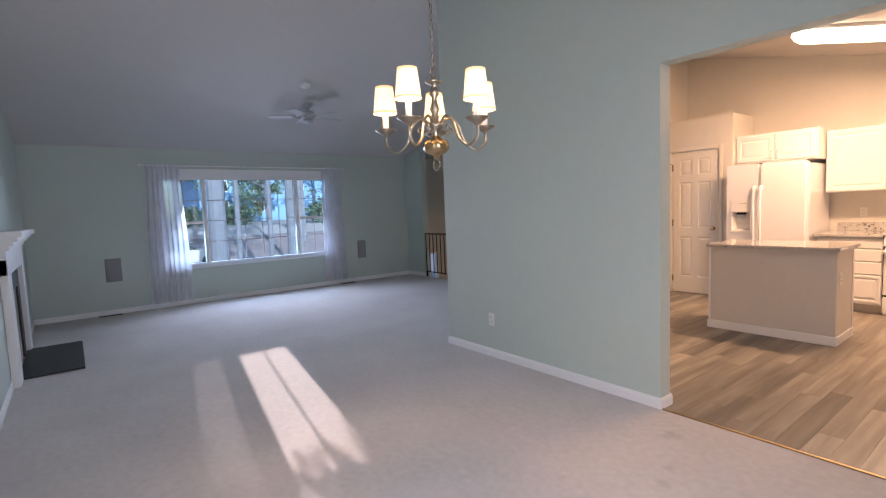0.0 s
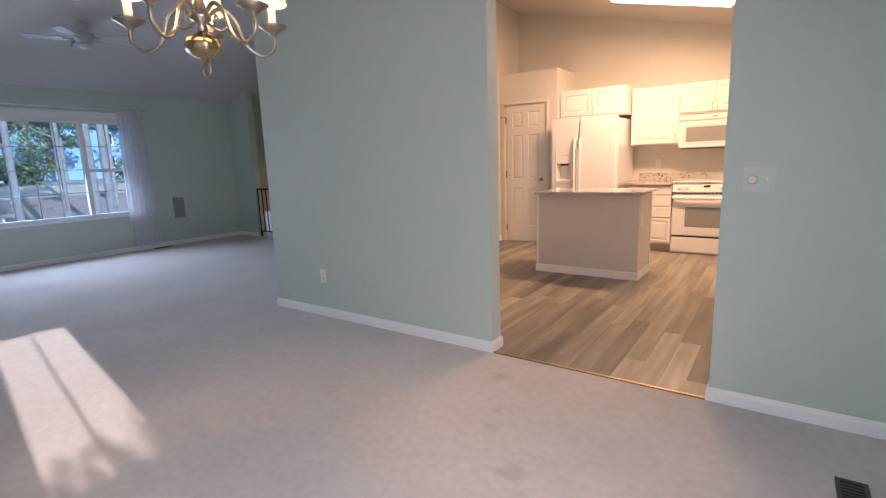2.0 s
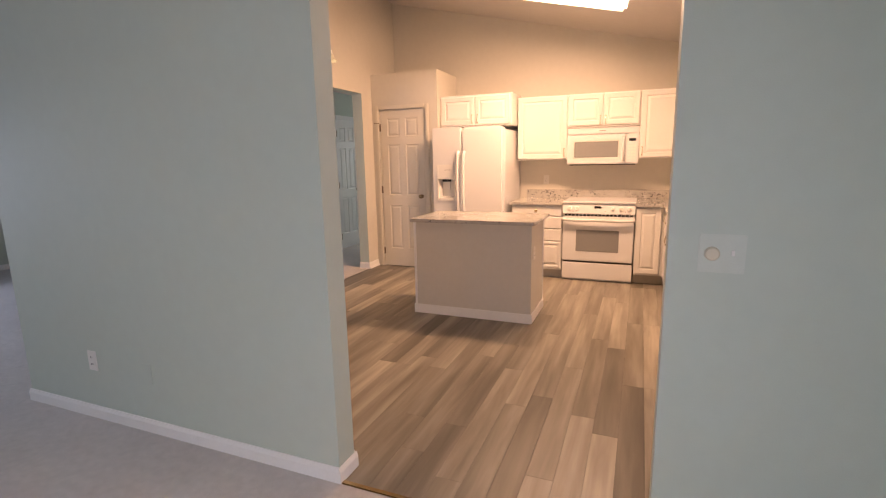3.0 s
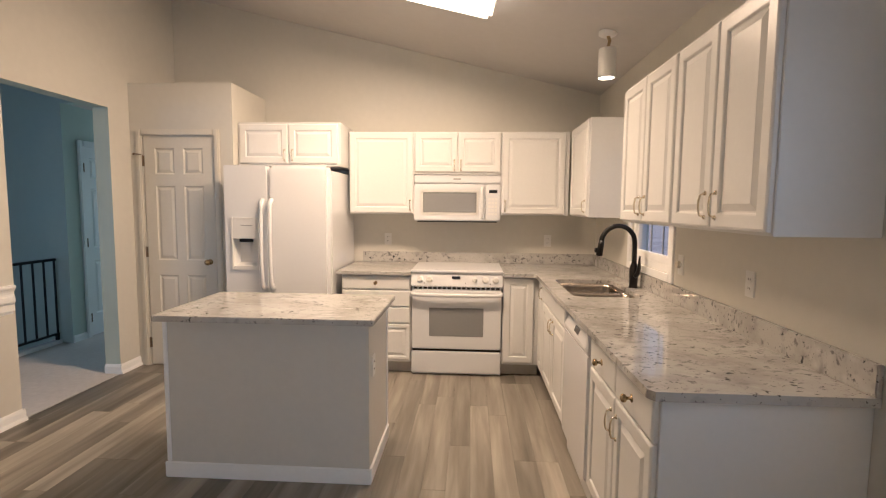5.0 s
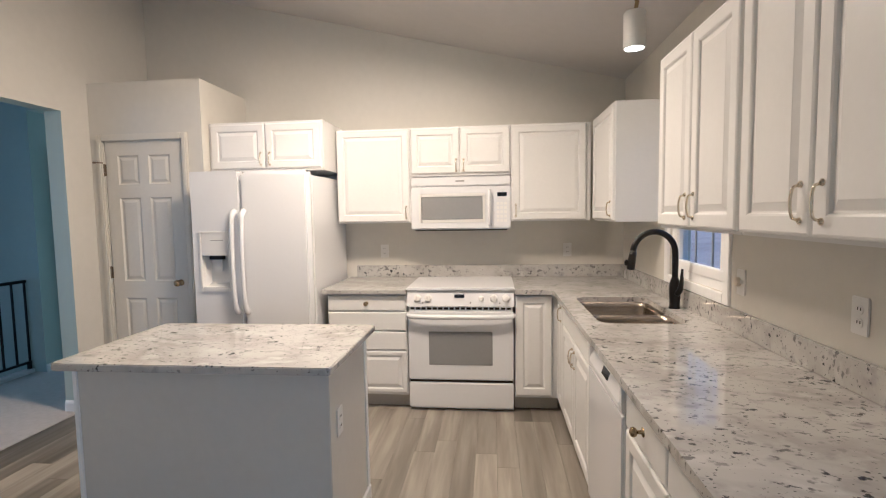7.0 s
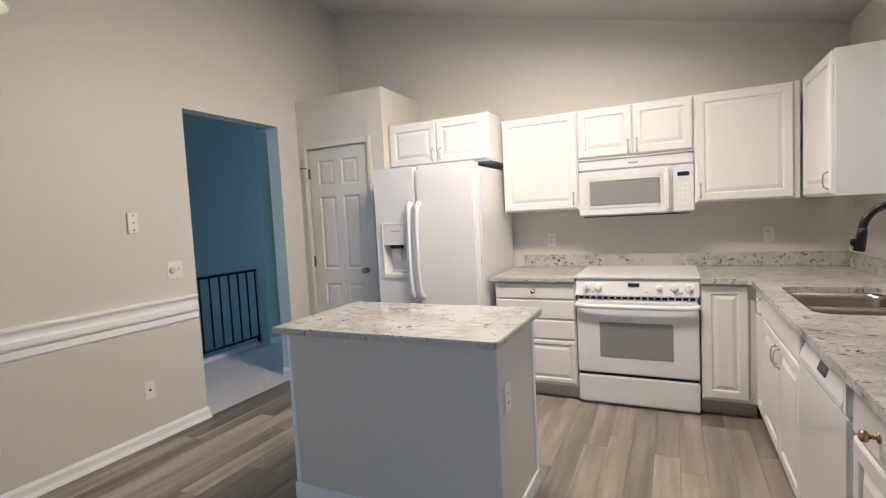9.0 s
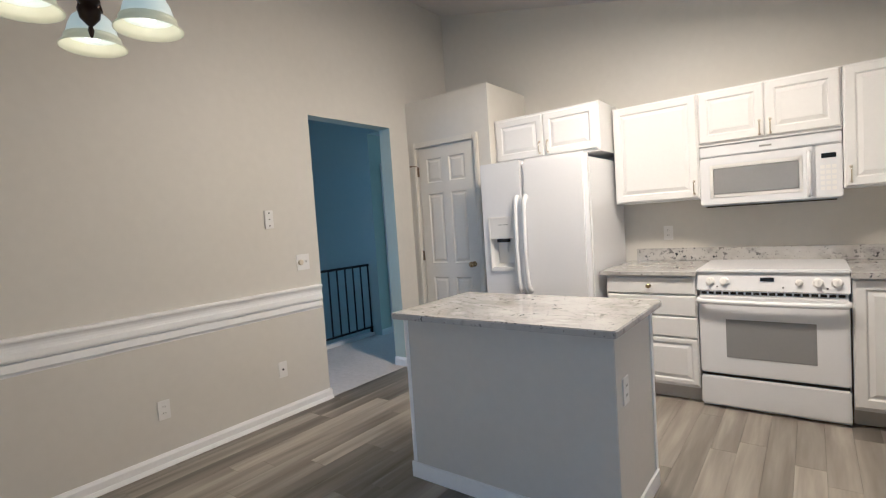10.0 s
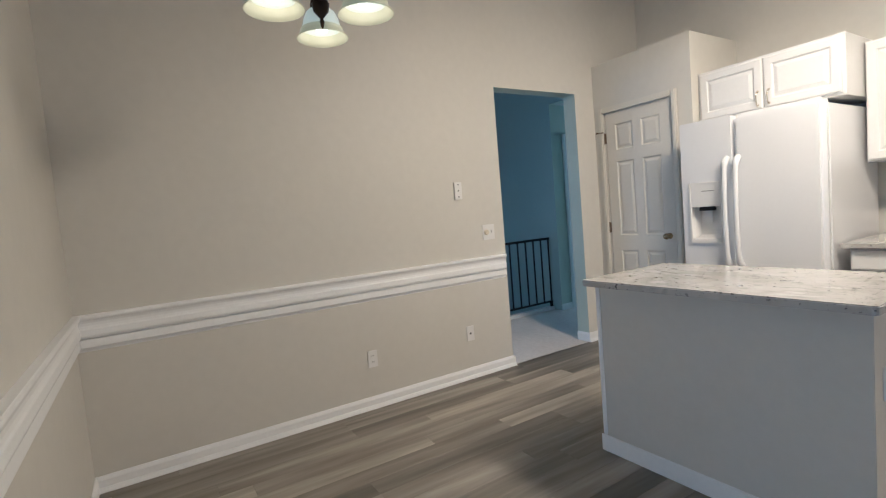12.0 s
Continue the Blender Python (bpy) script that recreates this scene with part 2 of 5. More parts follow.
def sheer_material():
    m = bpy.data.materials.new("white_sheer_voile")
    m.use_nodes = True
    nt = m.node_tree
    nt.nodes.clear()
    out = nt.nodes.new("ShaderNodeOutputMaterial")
    tr = nt.nodes.new("ShaderNodeBsdfTransparent")
    df = nt.nodes.new("ShaderNodeBsdfDiffuse")
    df.inputs[0].default_value = (0.93, 0.92, 0.95, 1)
    tl = nt.nodes.new("ShaderNodeBsdfTranslucent")
    tl.inputs[0].default_value = (0.93, 0.92, 0.97, 1)
    m1 = nt.nodes.new("ShaderNodeMixShader")
    m1.inputs[0].default_value = 0.72
    nt.links.new(df.outputs[0], m1.inputs[1])
    nt.links.new(tl.outputs[0], m1.inputs[2])
    co = nt.nodes.new("ShaderNodeTexCoord")
    n = nt.nodes.new("ShaderNodeTexNoise")
    n.inputs["Scale"].default_value = 5
    nt.links.new(co.outputs["Object"], n.inputs["Vector"])
    r = nt.nodes.new("ShaderNodeMapRange")
    r.inputs["To Min"].default_value, r.inputs["To Max"].default_value = 0.62, 0.86
    nt.links.new(n.outputs["Fac"], r.inputs["Value"])
    m2 = nt.nodes.new("ShaderNodeMixShader")
    nt.links.new(r.outputs[0], m2.inputs[0])
    nt.links.new(tr.outputs[0], m2.inputs[1])
    nt.links.new(m1.outputs[0], m2.inputs[2])
    nt.links.new(m2.outputs[0], out.inputs[0])
    return m


SHEER = sheer_material()
SHADE = glow("lit_fabric_shade", (1.0, 0.74, 0.40), 1.05, (0.8, 0.74, 0.56))
BELLGLASS = glow("lit_frosted_glass", (1.0, 0.93, 0.66), 0.32, (0.55, 0.55, 0.45))
BELLRIM = glow("lit_cream_glass_rim", (1.0, 0.86, 0.45), 0.17, (0.52, 0.50, 0.36))
SHADEBAND = glow("lit_shade_trim", (1.0, 0.66, 0.30), 0.55, (0.72, 0.60, 0.38))
BULB = glow("lit_bulb", (1.0, 0.9, 0.7), 1.1)
DIFFUSER = glow("lit_acrylic_diffuser", (1.0, 0.72, 0.45), 5.0)
SPOTFACE = glow("lit_spot_lens", (1.0, 0.75, 0.48), 14.0)
FANLIGHT = mat("frosted_fan_dome", (0.62, 0.64, 0.66), 0.4, var=0.03)
# white fan paint greyed: the dim light up there is put into the colour
FANPAINT = mat("dimmed_fan_paint", (0.46, 0.46, 0.47), 0.5, var=0.06, scale=5)

# ---- mesh helpers ----


def part(name, bm, material, parent=None, label="", smooth=False):
    me = bpy.data.meshes.new(name)
    bmesh.ops.recalc_face_normals(bm, faces=bm.faces)
    bm.to_mesh(me)
    bm.free()
    for k in material if isinstance(material, (list, tuple)) else (material,):
        me.materials.append(k)
    if smooth:
        me.polygons.foreach_set("use_smooth", [True] * len(me.polygons))
    ob = new(name, me)
    if parent is not None:
        ob.parent = parent
    return tagged(ob, label)


def thing(name, label, category, x=0.0, y=0.0, z=0.0, rz=0.0, group=""):
    ob = new(name)
    ob.empty_display_size = 0.1
    ob.matrix_basis = pose(x, y, z, 0, 0, rz)
    return tagged(ob, label, category, group)


def box(bm, x0, x1, y0, y1, z0, z1, bevel=0.0, mi=0):
    g = bmesh.ops.create_cube(bm, size=1.0)
    vs = g["verts"]
    for v in vs:
        v.co = Vector(((x0 + x1) / 2 + v.co.x * (x1 - x0), (y0 + y1) / 2 + v.co.y * (y1 - y0), (z0 + z1) / 2 + v.co.z * (z1 - z0)))
    fs = {f for v in vs for f in v.link_faces}
    for f in fs:
        f.material_index = mi
    if bevel:
        es = list({e for v in vs for e in v.link_edges})
        bmesh.ops.bevel(bm, geom=es, offset=bevel, segments=2, affect="EDGES", clamp_overlap=True)
    return bm


def bx(*a, **k):
    return box(bmesh.new(), *a, **k)


def lathe(bm, profile, seg=20, m=None):
    m = m or Matrix.Identity(4)
    rings = []
    for r, z in profile:
        if r < 1e-5:
            rings.append([bm.verts.new(m @ Vector((0, 0, z)))])
        else:
            rings.append([bm.verts.new(m @ Vector((r * math.cos(2 * math.pi * i / seg), r * math.sin(2 * math.pi * i / seg), z))) for i in range(seg)])
    for a, c in zip(rings, rings[1:]):
        for i in range(seg):
            j = (i + 1) % seg
            if len(a) == 1 and len(c) > 1:
                bm.faces.new((a[0], c[i], c[j]))
            elif len(c) == 1 and len(a) > 1:
                bm.faces.new((a[i], a[j], c[0]))
            elif len(a) > 1:
                bm.faces.new((a[i], a[j], c[j], c[i]))
    return bm


def tube(bm, pts, r, seg=8):
    pts = [Vector(p) for p in pts]
    rings = []
    up = Vector((0.13, 0.21, 0.97))
    for i, p in enumerate(pts):
        d = (pts[min(i + 1, len(pts) - 1)] - pts[max(i - 1, 0)]).normalized()
        side = d.cross(up)
        if side.length < 0.05:
            side = d.cross(Vector((1, 0, 0)))
        side.normalize()
        up = side.cross(d).normalized()
        rr = r[i] if isinstance(r, (list, tuple)) else r
        rings.append([bm.verts.new(p + rr * (math.cos(2 * math.pi * k / seg) * side + math.sin(2 * math.pi * k / seg) * up)) for k in range(seg)])
    for a, c in zip(rings, rings[1:]):
        for i in range(seg):
            j = (i + 1) % seg
            bm.faces.new((a[i], a[j], c[j], c[i]))
    bm.faces.new(rings[0])
    bm.faces.new(rings[-1])
    return bm


def bow(a, c, lift, n=8):
    """points of an arched pull from a to c, bulging along lift"""
    a, c, lift = Vector(a), Vector(c), Vector(lift)
    return [a.lerp(c, i / n) + lift * (math.sin(math.pi * i / n) ** 0.22) for i in range(n + 1)]


def spline(pts, n=6):
    pts = [Vector(p) for p in pts]
    out = []
    for i in range(len(pts) - 1):
        p0, p1, p2, p3 = pts[max(i - 1, 0)], pts[i], pts[i + 1], pts[min(i + 2, len(pts) - 1)]
        for k in range(n):
            t = k / n
            out.append(0.5 * ((2 * p1) + (p2 - p0) * t + (2 * p0 - 5 * p1 + 4 * p2 - p3) * t * t + (3 * p1 - p0 - 3 * p2 + p3) * t ** 3))
    return out + [pts[-1]]


def rings_face(bm, x0, x1, z0, z1, y, rings):
    """a moulded panel that faces -y: rings of (inset, depth)"""
    loops = []
    for ins, d in rings:
        loops.append([bm.verts.new((px, y + d, pz)) for px, pz in ((x0 + ins, z0 + ins), (x1 - ins, z0 + ins), (x1 - ins, z1 - ins), (x0 + ins, z1 - ins))])
    for a, c in zip(loops, loops[1:]):
        for i in range(4):
            j = (i + 1) % 4
            bm.faces.new((a[i], a[j], c[j], c[i]))
    bm.faces.new(loops[-1])
    return loops[0]


def door_panel(bm, x0, x1, z0, z1, t=0.019, frame=0.055, raised=True):
    """a cabinet door slab whose front is at y = 0 and back at y = t"""
    r = [(0.0, 0.007), (0.003, 0.003), (0.009, 0.0)]
    if raised:
        r += [(frame, 0.0), (frame + 0.005, 0.003), (frame + 0.008, 0.010), (frame + 0.013, 0.0105), (frame + 0.034, 0.002), (frame + 0.037, 0.0005)]
    first = rings_face(bm, x0, x1, z0, z1, 0.0, r)
    back = [bm.verts.new((v.co.x, t, v.co.z)) for v in first]
    for i in range(4):
        j = (i + 1) % 4
        bm.faces.new((first[i], back[i], back[j], first[j]))
    bm.faces.new(back)
    return bm


def six_panel(bm, w, h, t=0.035):
    """a six-panel door slab, front at y = 0, x from 0 to w"""
    s, ms = w * 0.155, w * 0.13
    pw = (w - 2 * s - ms) / 2
    xs = [0, s, s + pw, s + pw + ms, w - s, w]
    zs = [0, 0.115 * h, 0.40 * h, 0.465 * h, 0.785 * h, 0.835 * h, 0.945 * h, h]
    for yy, sgn in ((0.0, 1), (t, -1)):
        for i in range(5):
            for k in range(7):
                a = (xs[i], xs[i + 1], zs[k], zs[k + 1])
                if i in (1, 3) and k in (1, 3, 5):
                    rings_face(bm, *a, yy, [(0, 0), (0.010, 0.009 * sgn), (0.018, 0.009 * sgn), (0.038, 0.002 * sgn)])
                else:
                    rings_face(bm, *a, yy, [(0, 0), (0.0001, 0)])
    e = [bm.verts.new(p) for p in ((0, 0, 0), (w, 0, 0), (w, 0, h), (0, 0, h), (0, t, 0), (w, t, 0), (w, t, h), (0, t, h))]
    for q in ((0, 1, 5, 4), (1, 2, 6, 5), (2, 3, 7, 6), (3, 0, 4, 7)):
        bm.faces.new([e[i] for i in q])
    bmesh.ops.remove_doubles(bm, verts=bm.verts, dist=0.0003)
    return bm


# ---- structure ----
KX0, KX1, KY0, KY1 = -3.508, 0.66, 3.49, 8.10


def prism(bm, x0, x1, y0, y1, z0, z1=None):
    """a wall piece; with no z1 its top follows the vault"""
    cuts = [x0] + ([RIDGE] if z1 is None and x0 < RIDGE < x1 else []) + [x1]
    for a, c in zip(cuts, cuts[1:]):
        za, zb = (z1, z1) if z1 is not None else (zc(a), zc(c))
        v = [bm.verts.new(p) for p in ((a, y0, z0), (c, y0, z0), (c, y1, z0), (a, y1, z0), (a, y0, za), (c, y0, zb), (c, y1, zb), (a, y1, za))]
        for q in ((3, 2, 1, 0), (4, 5, 6, 7), (0, 1, 5, 4), (1, 2, 6, 5), (2, 3, 7, 6), (3, 0, 4, 7)):
            bm.faces.new([v[i] for i in q])


def wall(name, pieces, label, mats, pick=None):
    bm = bmesh.new()
    for p in pieces:
        prism(bm, *p)
    bmesh.ops.recalc_face_normals(bm, faces=bm.faces)
    if pick:
        for f in bm.faces:
            f.material_index = pick(f.normal, f.calc_center_median())
    return tagged(part(name, bm, mats), label, "wall", kind="structure")


OL, OR, OH = -1.417, -0.158, 2.215          # opening between dining room and kitchen
HY0, HY1, HH = 6.272, 7.18, 2.222           # doorway between kitchen and hall
wall("wall_partition", [(-3.64, OL, 3.37, 3.49, 0), (OR, KX1, 3.37, 3.49, 0), (OL, OR, 3.37, 3.49, OH)],
     "mint green painted wall with a wide opening to the kitchen", [MINT, CREAM], lambda n, c: 1 if n.y > 0.5 and c.x > -3.5 else 0)
wall("wall_kitchen_hall", [(-3.64, KX0, 3.49, HY0, 0), (-3.64, KX0, HY1, 11.0, 0), (-3.64, KX0, HY0, HY1, HH)],
     "cream kitchen wall with a plain doorway to the hall", [MINT, CREAM], lambda n, c: 1 if n.x > 0.5 else 0)
wall("wall_kitchen_back", [(KX0, KX1 + 0.12, KY1, KY1 + 0.12, 0)], "cream painted wall behind the range and cabinets", [CREAM])
PD0, PD1 = 0.29, 1.27                        # patio door
SW0, SW1, SZ0, SZ1 = 6.31, 7.03, 1.045, 2.05  # sink window
NW0, NW1, NZ0, NZ1 = 3.62, 4.28, 0.95, 2.05   # breakfast window beside the camera's last stand
wall("wall_east", [(KX1, 0.78, -0.10, PD0, 0), (KX1, 0.78, PD0, PD1, 2.05), (KX1, 0.78, PD1, NW0, 0), (KX1, 0.78, NW0, NW1, 0, NZ0), (KX1, 0.78, NW0, NW1, NZ1),
                   (KX1, 0.78, NW1, SW0, 0), (KX1, 0.78, SW0, SW1, 0, SZ0), (KX1, 0.78, SW0, SW1, SZ1), (KX1, 0.78, SW1, KY1, 0)],
     "painted outer wall with a patio door and windows", [MINT, CREAM], lambda n, c: 1 if c.y > 3.45 else 0)
WY0, WY1, WZ0, WZ1 = 1.55, 4.36, 0.59, 2.03   # picture window
wall("wall_west", [(-8.54, -8.42, -0.10, WY0, 0), (-8.54, -8.42, WY1, 6.07, 0), (-8.54, -8.42, WY0, WY1, 0, WZ0), (-8.54, -8.42, WY0, WY1, WZ1)],
     "mint green wall with a wide picture window", [MINT])
wall("wall_foyer_west", [(-8.54, -8.42, 6.07, 6.62, -1.3), (-8.54, -8.42, 6.88, 8.19, -1.3), (-8.54, -8.42, 6.62, 6.88, -1.3, -0.9), (-8.54, -8.42, 6.62, 6.88, 0.42)], "cream wall of the stair foyer", [CREAM])
FB0, FB1, FBH = -6.45, -5.65, 0.75            # firebox
wall("wall_south", [(-8.54, FB0, -0.22, -0.10, 0), (FB1, 0.78, -0.22, -0.10, 0), (FB0, FB1, -0.22, -0.10, FBH)],
     "mint green wall behind the fireplace", [MINT])
wall("wall_stub", [(-8.42, -7.83, 6.07, 6.19, -1.3)], "short mint green wall beside the stair railing", [MINT])
wall("wall_stair", [(-8.42, -4.77, 8.02, 8.14, -1.3)], "mint green wall across the stairwell", [MINT])
HD0, HD1 = 8.25, 8.86
wall("wall_hall_west", [(-4.77, -4.65, 8.02, HD0, -1.3), (-4.77, -4.65, HD1, 11.0, 0), (-4.77, -4.65, HD0, HD1, 2.05)], "mint green hall wall with a white door", [MINT])
wall("wall_hall_header", [(-4.65, -3.64, 8.02, 8.14, 2.44)], "mint green wall above the lower hall ceiling", [MINT])
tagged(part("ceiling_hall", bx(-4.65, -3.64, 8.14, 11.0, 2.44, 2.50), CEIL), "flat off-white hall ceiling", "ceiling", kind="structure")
# the opening is unseen, assumed behind the added hall lamp
wall("wall_hall_end", [(-4.88, -4.52, 11.0, 11.12, 0), (-3.88, -3.508, 11.0, 11.12, 0), (-4.52, -3.88, 11.0, 11.12, 0, 0.9), (-4.52, -3.88, 11.0, 11.12, 2.0)], "mint green wall at the end of the hall", [MINT])
wall("wall_stair_side", [(-7.83, -4.80, 6.07, 6.13, -1.3, -0.02), (-4.84, -4.78, 6.13, 8.02, -1.3, -0.02)], "painted side of the stairwell below the railing", [MINT])

bm = bmesh.new()
box(bm, -8.42, 0.66, -0.10, 3.375, -0.06, 0.0)
tagged(part("floor_living", bm, CARPET), "beige cut-pile carpet with a few stains", "carpet", kind="structure")
tagged(part("floor_landing", bx(-8.42, -3.64, 3.375, 6.07, -0.06, 0.0), CARPET), "beige cut-pile carpet before the stair railing", "carpet", kind="structure")
tagged(part("floor_hall", bx(-4.78, -3.64, 6.07, 11.0, -0.06, 0.0), CARPET), "beige hall carpet", "carpet", kind="structure")
tagged(part("floor_doorway", bx(-3.64, -3.52, HY0, HY1, -0.06, 0.0), CARPET), "beige carpet strip in the kitchen doorway", "carpet", kind="structure")
tagged(part("floor_foyer", bx(-8.42, -4.84, 6.13, 8.07, -1.4, -1.3), CARPET), "carpeted foyer floor below the railing", "floor", kind="structure")
floor_kitchen = tagged(part("floor_kitchen", bx(-3.52, KX1, 3.375, KY1, -0.06, -0.006), DARK), "grey wood-look vinyl plank floor", "floor", kind="structure")

bm = bmesh.new()
for a, c, y0, y1 in ((-8.54, RIDGE, -0.22, 8.19), (RIDGE, 0.78, -0.22, 8.22), (-4.88, RIDGE, 8.19, 11.12), (RIDGE, -3.508, 8.22, 11.12)):
    v = []
    for y in (y0, y1):
        for x, up in ((a, 0), (c, 0), (c, 0.1), (a, 0.1)):
            v.append(bm.verts.new((x, y, zc(x) + up)))
    for q in ((0, 1, 5, 4), (2, 3, 7, 6), (0, 3, 2, 1), (4, 5, 6, 7), (1, 2, 6, 5), (3, 0, 4, 7)):
        bm.faces.new([v[i] for i in q])
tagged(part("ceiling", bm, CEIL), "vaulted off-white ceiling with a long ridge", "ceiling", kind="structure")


def base_run(name, pieces, h=0.081, t=0.013, label="white painted baseboard"):
    """pieces: (x0, y0, x1, y1, nx, ny), the line on the wall and the way into the room"""
    bm = bmesh.new()
    for x0, y0, x1, y1, nx, ny in pieces:
        prof = [(0, 0), (t, 0), (t, h - 0.02), (t * 0.55, h - 0.006), (t * 0.4, h), (0, h)]
        a = [bm.verts.new((x0 + nx * d, y0 + ny * d, z)) for d, z in prof]
        c = [bm.verts.new((x1 + nx * d, y1 + ny * d, z)) for d, z in prof]
        for i in range(len(prof)):
            j = (i + 1) % len(prof)
            bm.faces.new((a[i], a[j], c[j], c[i]))
        bm.faces.new(a)
        bm.faces.new(c)
    return tagged(part(name, bm, TRIM), label, "baseboard", kind="structure")


base_run("baseboard_living", [(-3.653, 3.37, OL, 3.37, 0, -1), (OR, 3.37, KX1, 3.37, 0, -1), (OL, 3.357, OL, 3.503, 1, 0), (OR, 3.357, OR, 3.503, -1, 0),
                              (-3.64, 3.37, -3.64, HY0, -1, 0), (-3.64, HY1, -3.64, 11.0, -1, 0), (-8.42, -0.1, -8.42, 6.07, 1, 0), (-8.42, -0.10, -6.92, -0.10, 0, 1), (-5.2, -0.10, 0.66, -0.10, 0, 1),
                              (0.66, PD1 + 0.06, 0.66, 3.37, -1, 0), (-8.42, 6.07, -7.83, 6.07, 0, -1), (-4.65, 8.02, -4.65, HD0 - 0.06, 1, 0)], 0.072)
base_run("baseboard_kitchen", [(KX0, 3.49, KX0, HY0, 1, 0), (KX0, HY1, KX0, 7.42, 1, 0), (KX0, 3.49, OL, 3.49, 0, 1), (OR, 3.49, KX1, 3.49, 0, 1),
                               (-3.64, HY0, KX0 + 0.013, HY0, 0, 1), (-3.64, HY1, KX0 + 0.013, HY1, 0, -1), (0.66, 3.49, 0.66, 4.79, -1, 0)])
base_run("shoe_molding", [(KX0 + 0.013, 3.5, KX0 + 0.013, HY0 + 0.013, 1, 0), (KX0 + 0.013, HY1 - 0.013, KX0 + 0.013, 7.42, 1, 0)], 0.024, 0.015, "white quarter-round shoe molding")

# chair rail: a coved cap over a flat board, a groove and a thin backing strip
RAIL = ((0.0, 0.914), (0.028, 0.914), (0.033, 0.910), (0.034, 0.900), (0.031, 0.892), (0.024, 0.884), (0.019, 0.872), (0.018, 0.858), (0.020, 0.846), (0.024, 0.838), (0.025, 0.810),
        (0.022, 0.800), (0.004, 0.799), (0.004, 0.789), (0.016, 0.788), (0.018, 0.750), (0.016, 0.745), (0.003, 0.744), (0.003, 0.726), (0.0, 0.725))
bm = bmesh.new()
for a, c in (([(KX0 + d, 3.49 + d, z) for d, z in RAIL], [(KX0 + d, HY0 - 0.018, z) for d, z in RAIL]),
             ([(OL - 0.02, 3.49 + d, z) for d, z in RAIL], [(KX0 + d, 3.49 + d, z) for d, z in RAIL])):
    a, c = [bm.verts.new(p) for p in a], [bm.verts.new(p) for p in c]
    for i in range(len(RAIL) - 1):
        bm.faces.new((a[i], a[i + 1], c[i + 1], c[i]))
    bm.faces.new(a if a[0].co.x > -2 else c)
tagged(part("chair_rail_trim", bm, TRIM), "white stepped chair rail moulding on a cream wall", "trim", kind="structure")
tagged(part("threshold_trim", bx(OL, OR, 3.36, 3.385, -0.01, 0.006, 0.003), BRASS), "thin brass strip between carpet and planks", "trim", kind="structure")

# pantry closet box
wall("wall_pantry", [(KX0, -3.40, 7.42, 7.52, 0, 2.474), (-2.765, -2.592, 7.42, 7.52, 0, 2.474), (-3.40, -2.765, 7.42, 7.52, 2.045, 2.474), (-2.692, -2.592, 7.52, KY1, 0, 2.474),
                      (KX0, -2.692, 7.52, KY1, 2.374, 2.474)],
     "cream pantry closet box that stops short of the ceiling", [CREAM])


def casing(name, x0, x1, h, w=0.06, t=0.016):
    """door casing on a wall that faces -y; x0..x1 the opening"""
    bm = bmesh.new()
    for a, c, z0, z1 in ((x0 - w, x0, 0, h + w), (x1, x1 + w, 0, h + w), (x0, x1, h, h + w)):
        box(bm, a, c, -t, 0, z0, z1, 0.004)
        box(bm, a + w * 0.25, c - w * 0.25, -t - 0.004, -t + 0.002, z0, z1, 0.002)
    return bm


def hinges(parent, x, h, y=-0.006):
    for z in (0.2, h * 0.5, h - 0.22):
        bm = bmesh.new()
        box(bm, x - 0.012, x + 0.012, y - 0.003, y + 0.004, z - 0.045, z + 0.045, 0.001)
        tube(bm, [(x, y - 0.005, z - 0.047), (x, y - 0.005, z + 0.047)], 0.006, 8)
        part("hinge", bm, IRONHINGE, parent, "dark bronze hinge")


def knob(parent, x, z, y=0.0, r=0.026, name="door_knob", material=None, label="polished brass knob"):
    q = r / 0.026
    bm = lathe(bmesh.new(), [(r * 0.95, 0), (r * 0.95, 0.004 * q), (r * 0.4, 0.008 * q), (r * 0.36, 0.03 * q), (r * 0.8, 0.036 * q), (r, 0.048 * q), (r * 0.85, 0.06 * q), (r * 0.4, 0.066 * q), (0, 0.067 * q)], 16,
               pose(x, y, z, 90, 0, 0))
    return part(name, bm, material or BRASS, parent, label, True)


pantry = tagged(thing("door_pantry", "closed white six-panel pantry door with brass knob", "door", -3.392, 7.425, 0.01), kind="structure")
part("slab", six_panel(bmesh.new(), 0.622, 2.025), DOORPAINT, pantry)
part("casing", casing("casing", -0.012, 0.636, 2.035, 0.048), DOORPAINT, pantry).location = (0, -0.005, -0.01)
hinges(pantry, -0.006, 2.025)
knob(pantry, 0.565, 0.93)
part("door_stop", tube(bmesh.new(), [(-0.01, -0.02, 1.86), (-0.035, -0.05, 1.86), (-0.06, -0.055, 1.86)], [0.005, 0.004, 0.009], 8), IRONHINGE, pantry, "hinge-pin door stop")
hall_door = tagged(thing("door_hall", "white six-panel hall door standing shut", "door", -4.648, HD0 + 0.01, 0.01, 90), kind="structure")
part("slab", six_panel(bmesh.new(), HD1 - HD0 - 0.02, 2.03), TRIM, hall_door)
part("casing", casing("casing", -0.01, HD1 - HD0 - 0.01, 2.04), TRIM, hall_door).location = (0, -0.003, -0.01)
hinges(hall_door, -0.004, 2.03, -0.012)
knob(hall_door, 0.53, 0.93, material=BRONZE, label="dark door knob")

# ---- cabinets ----


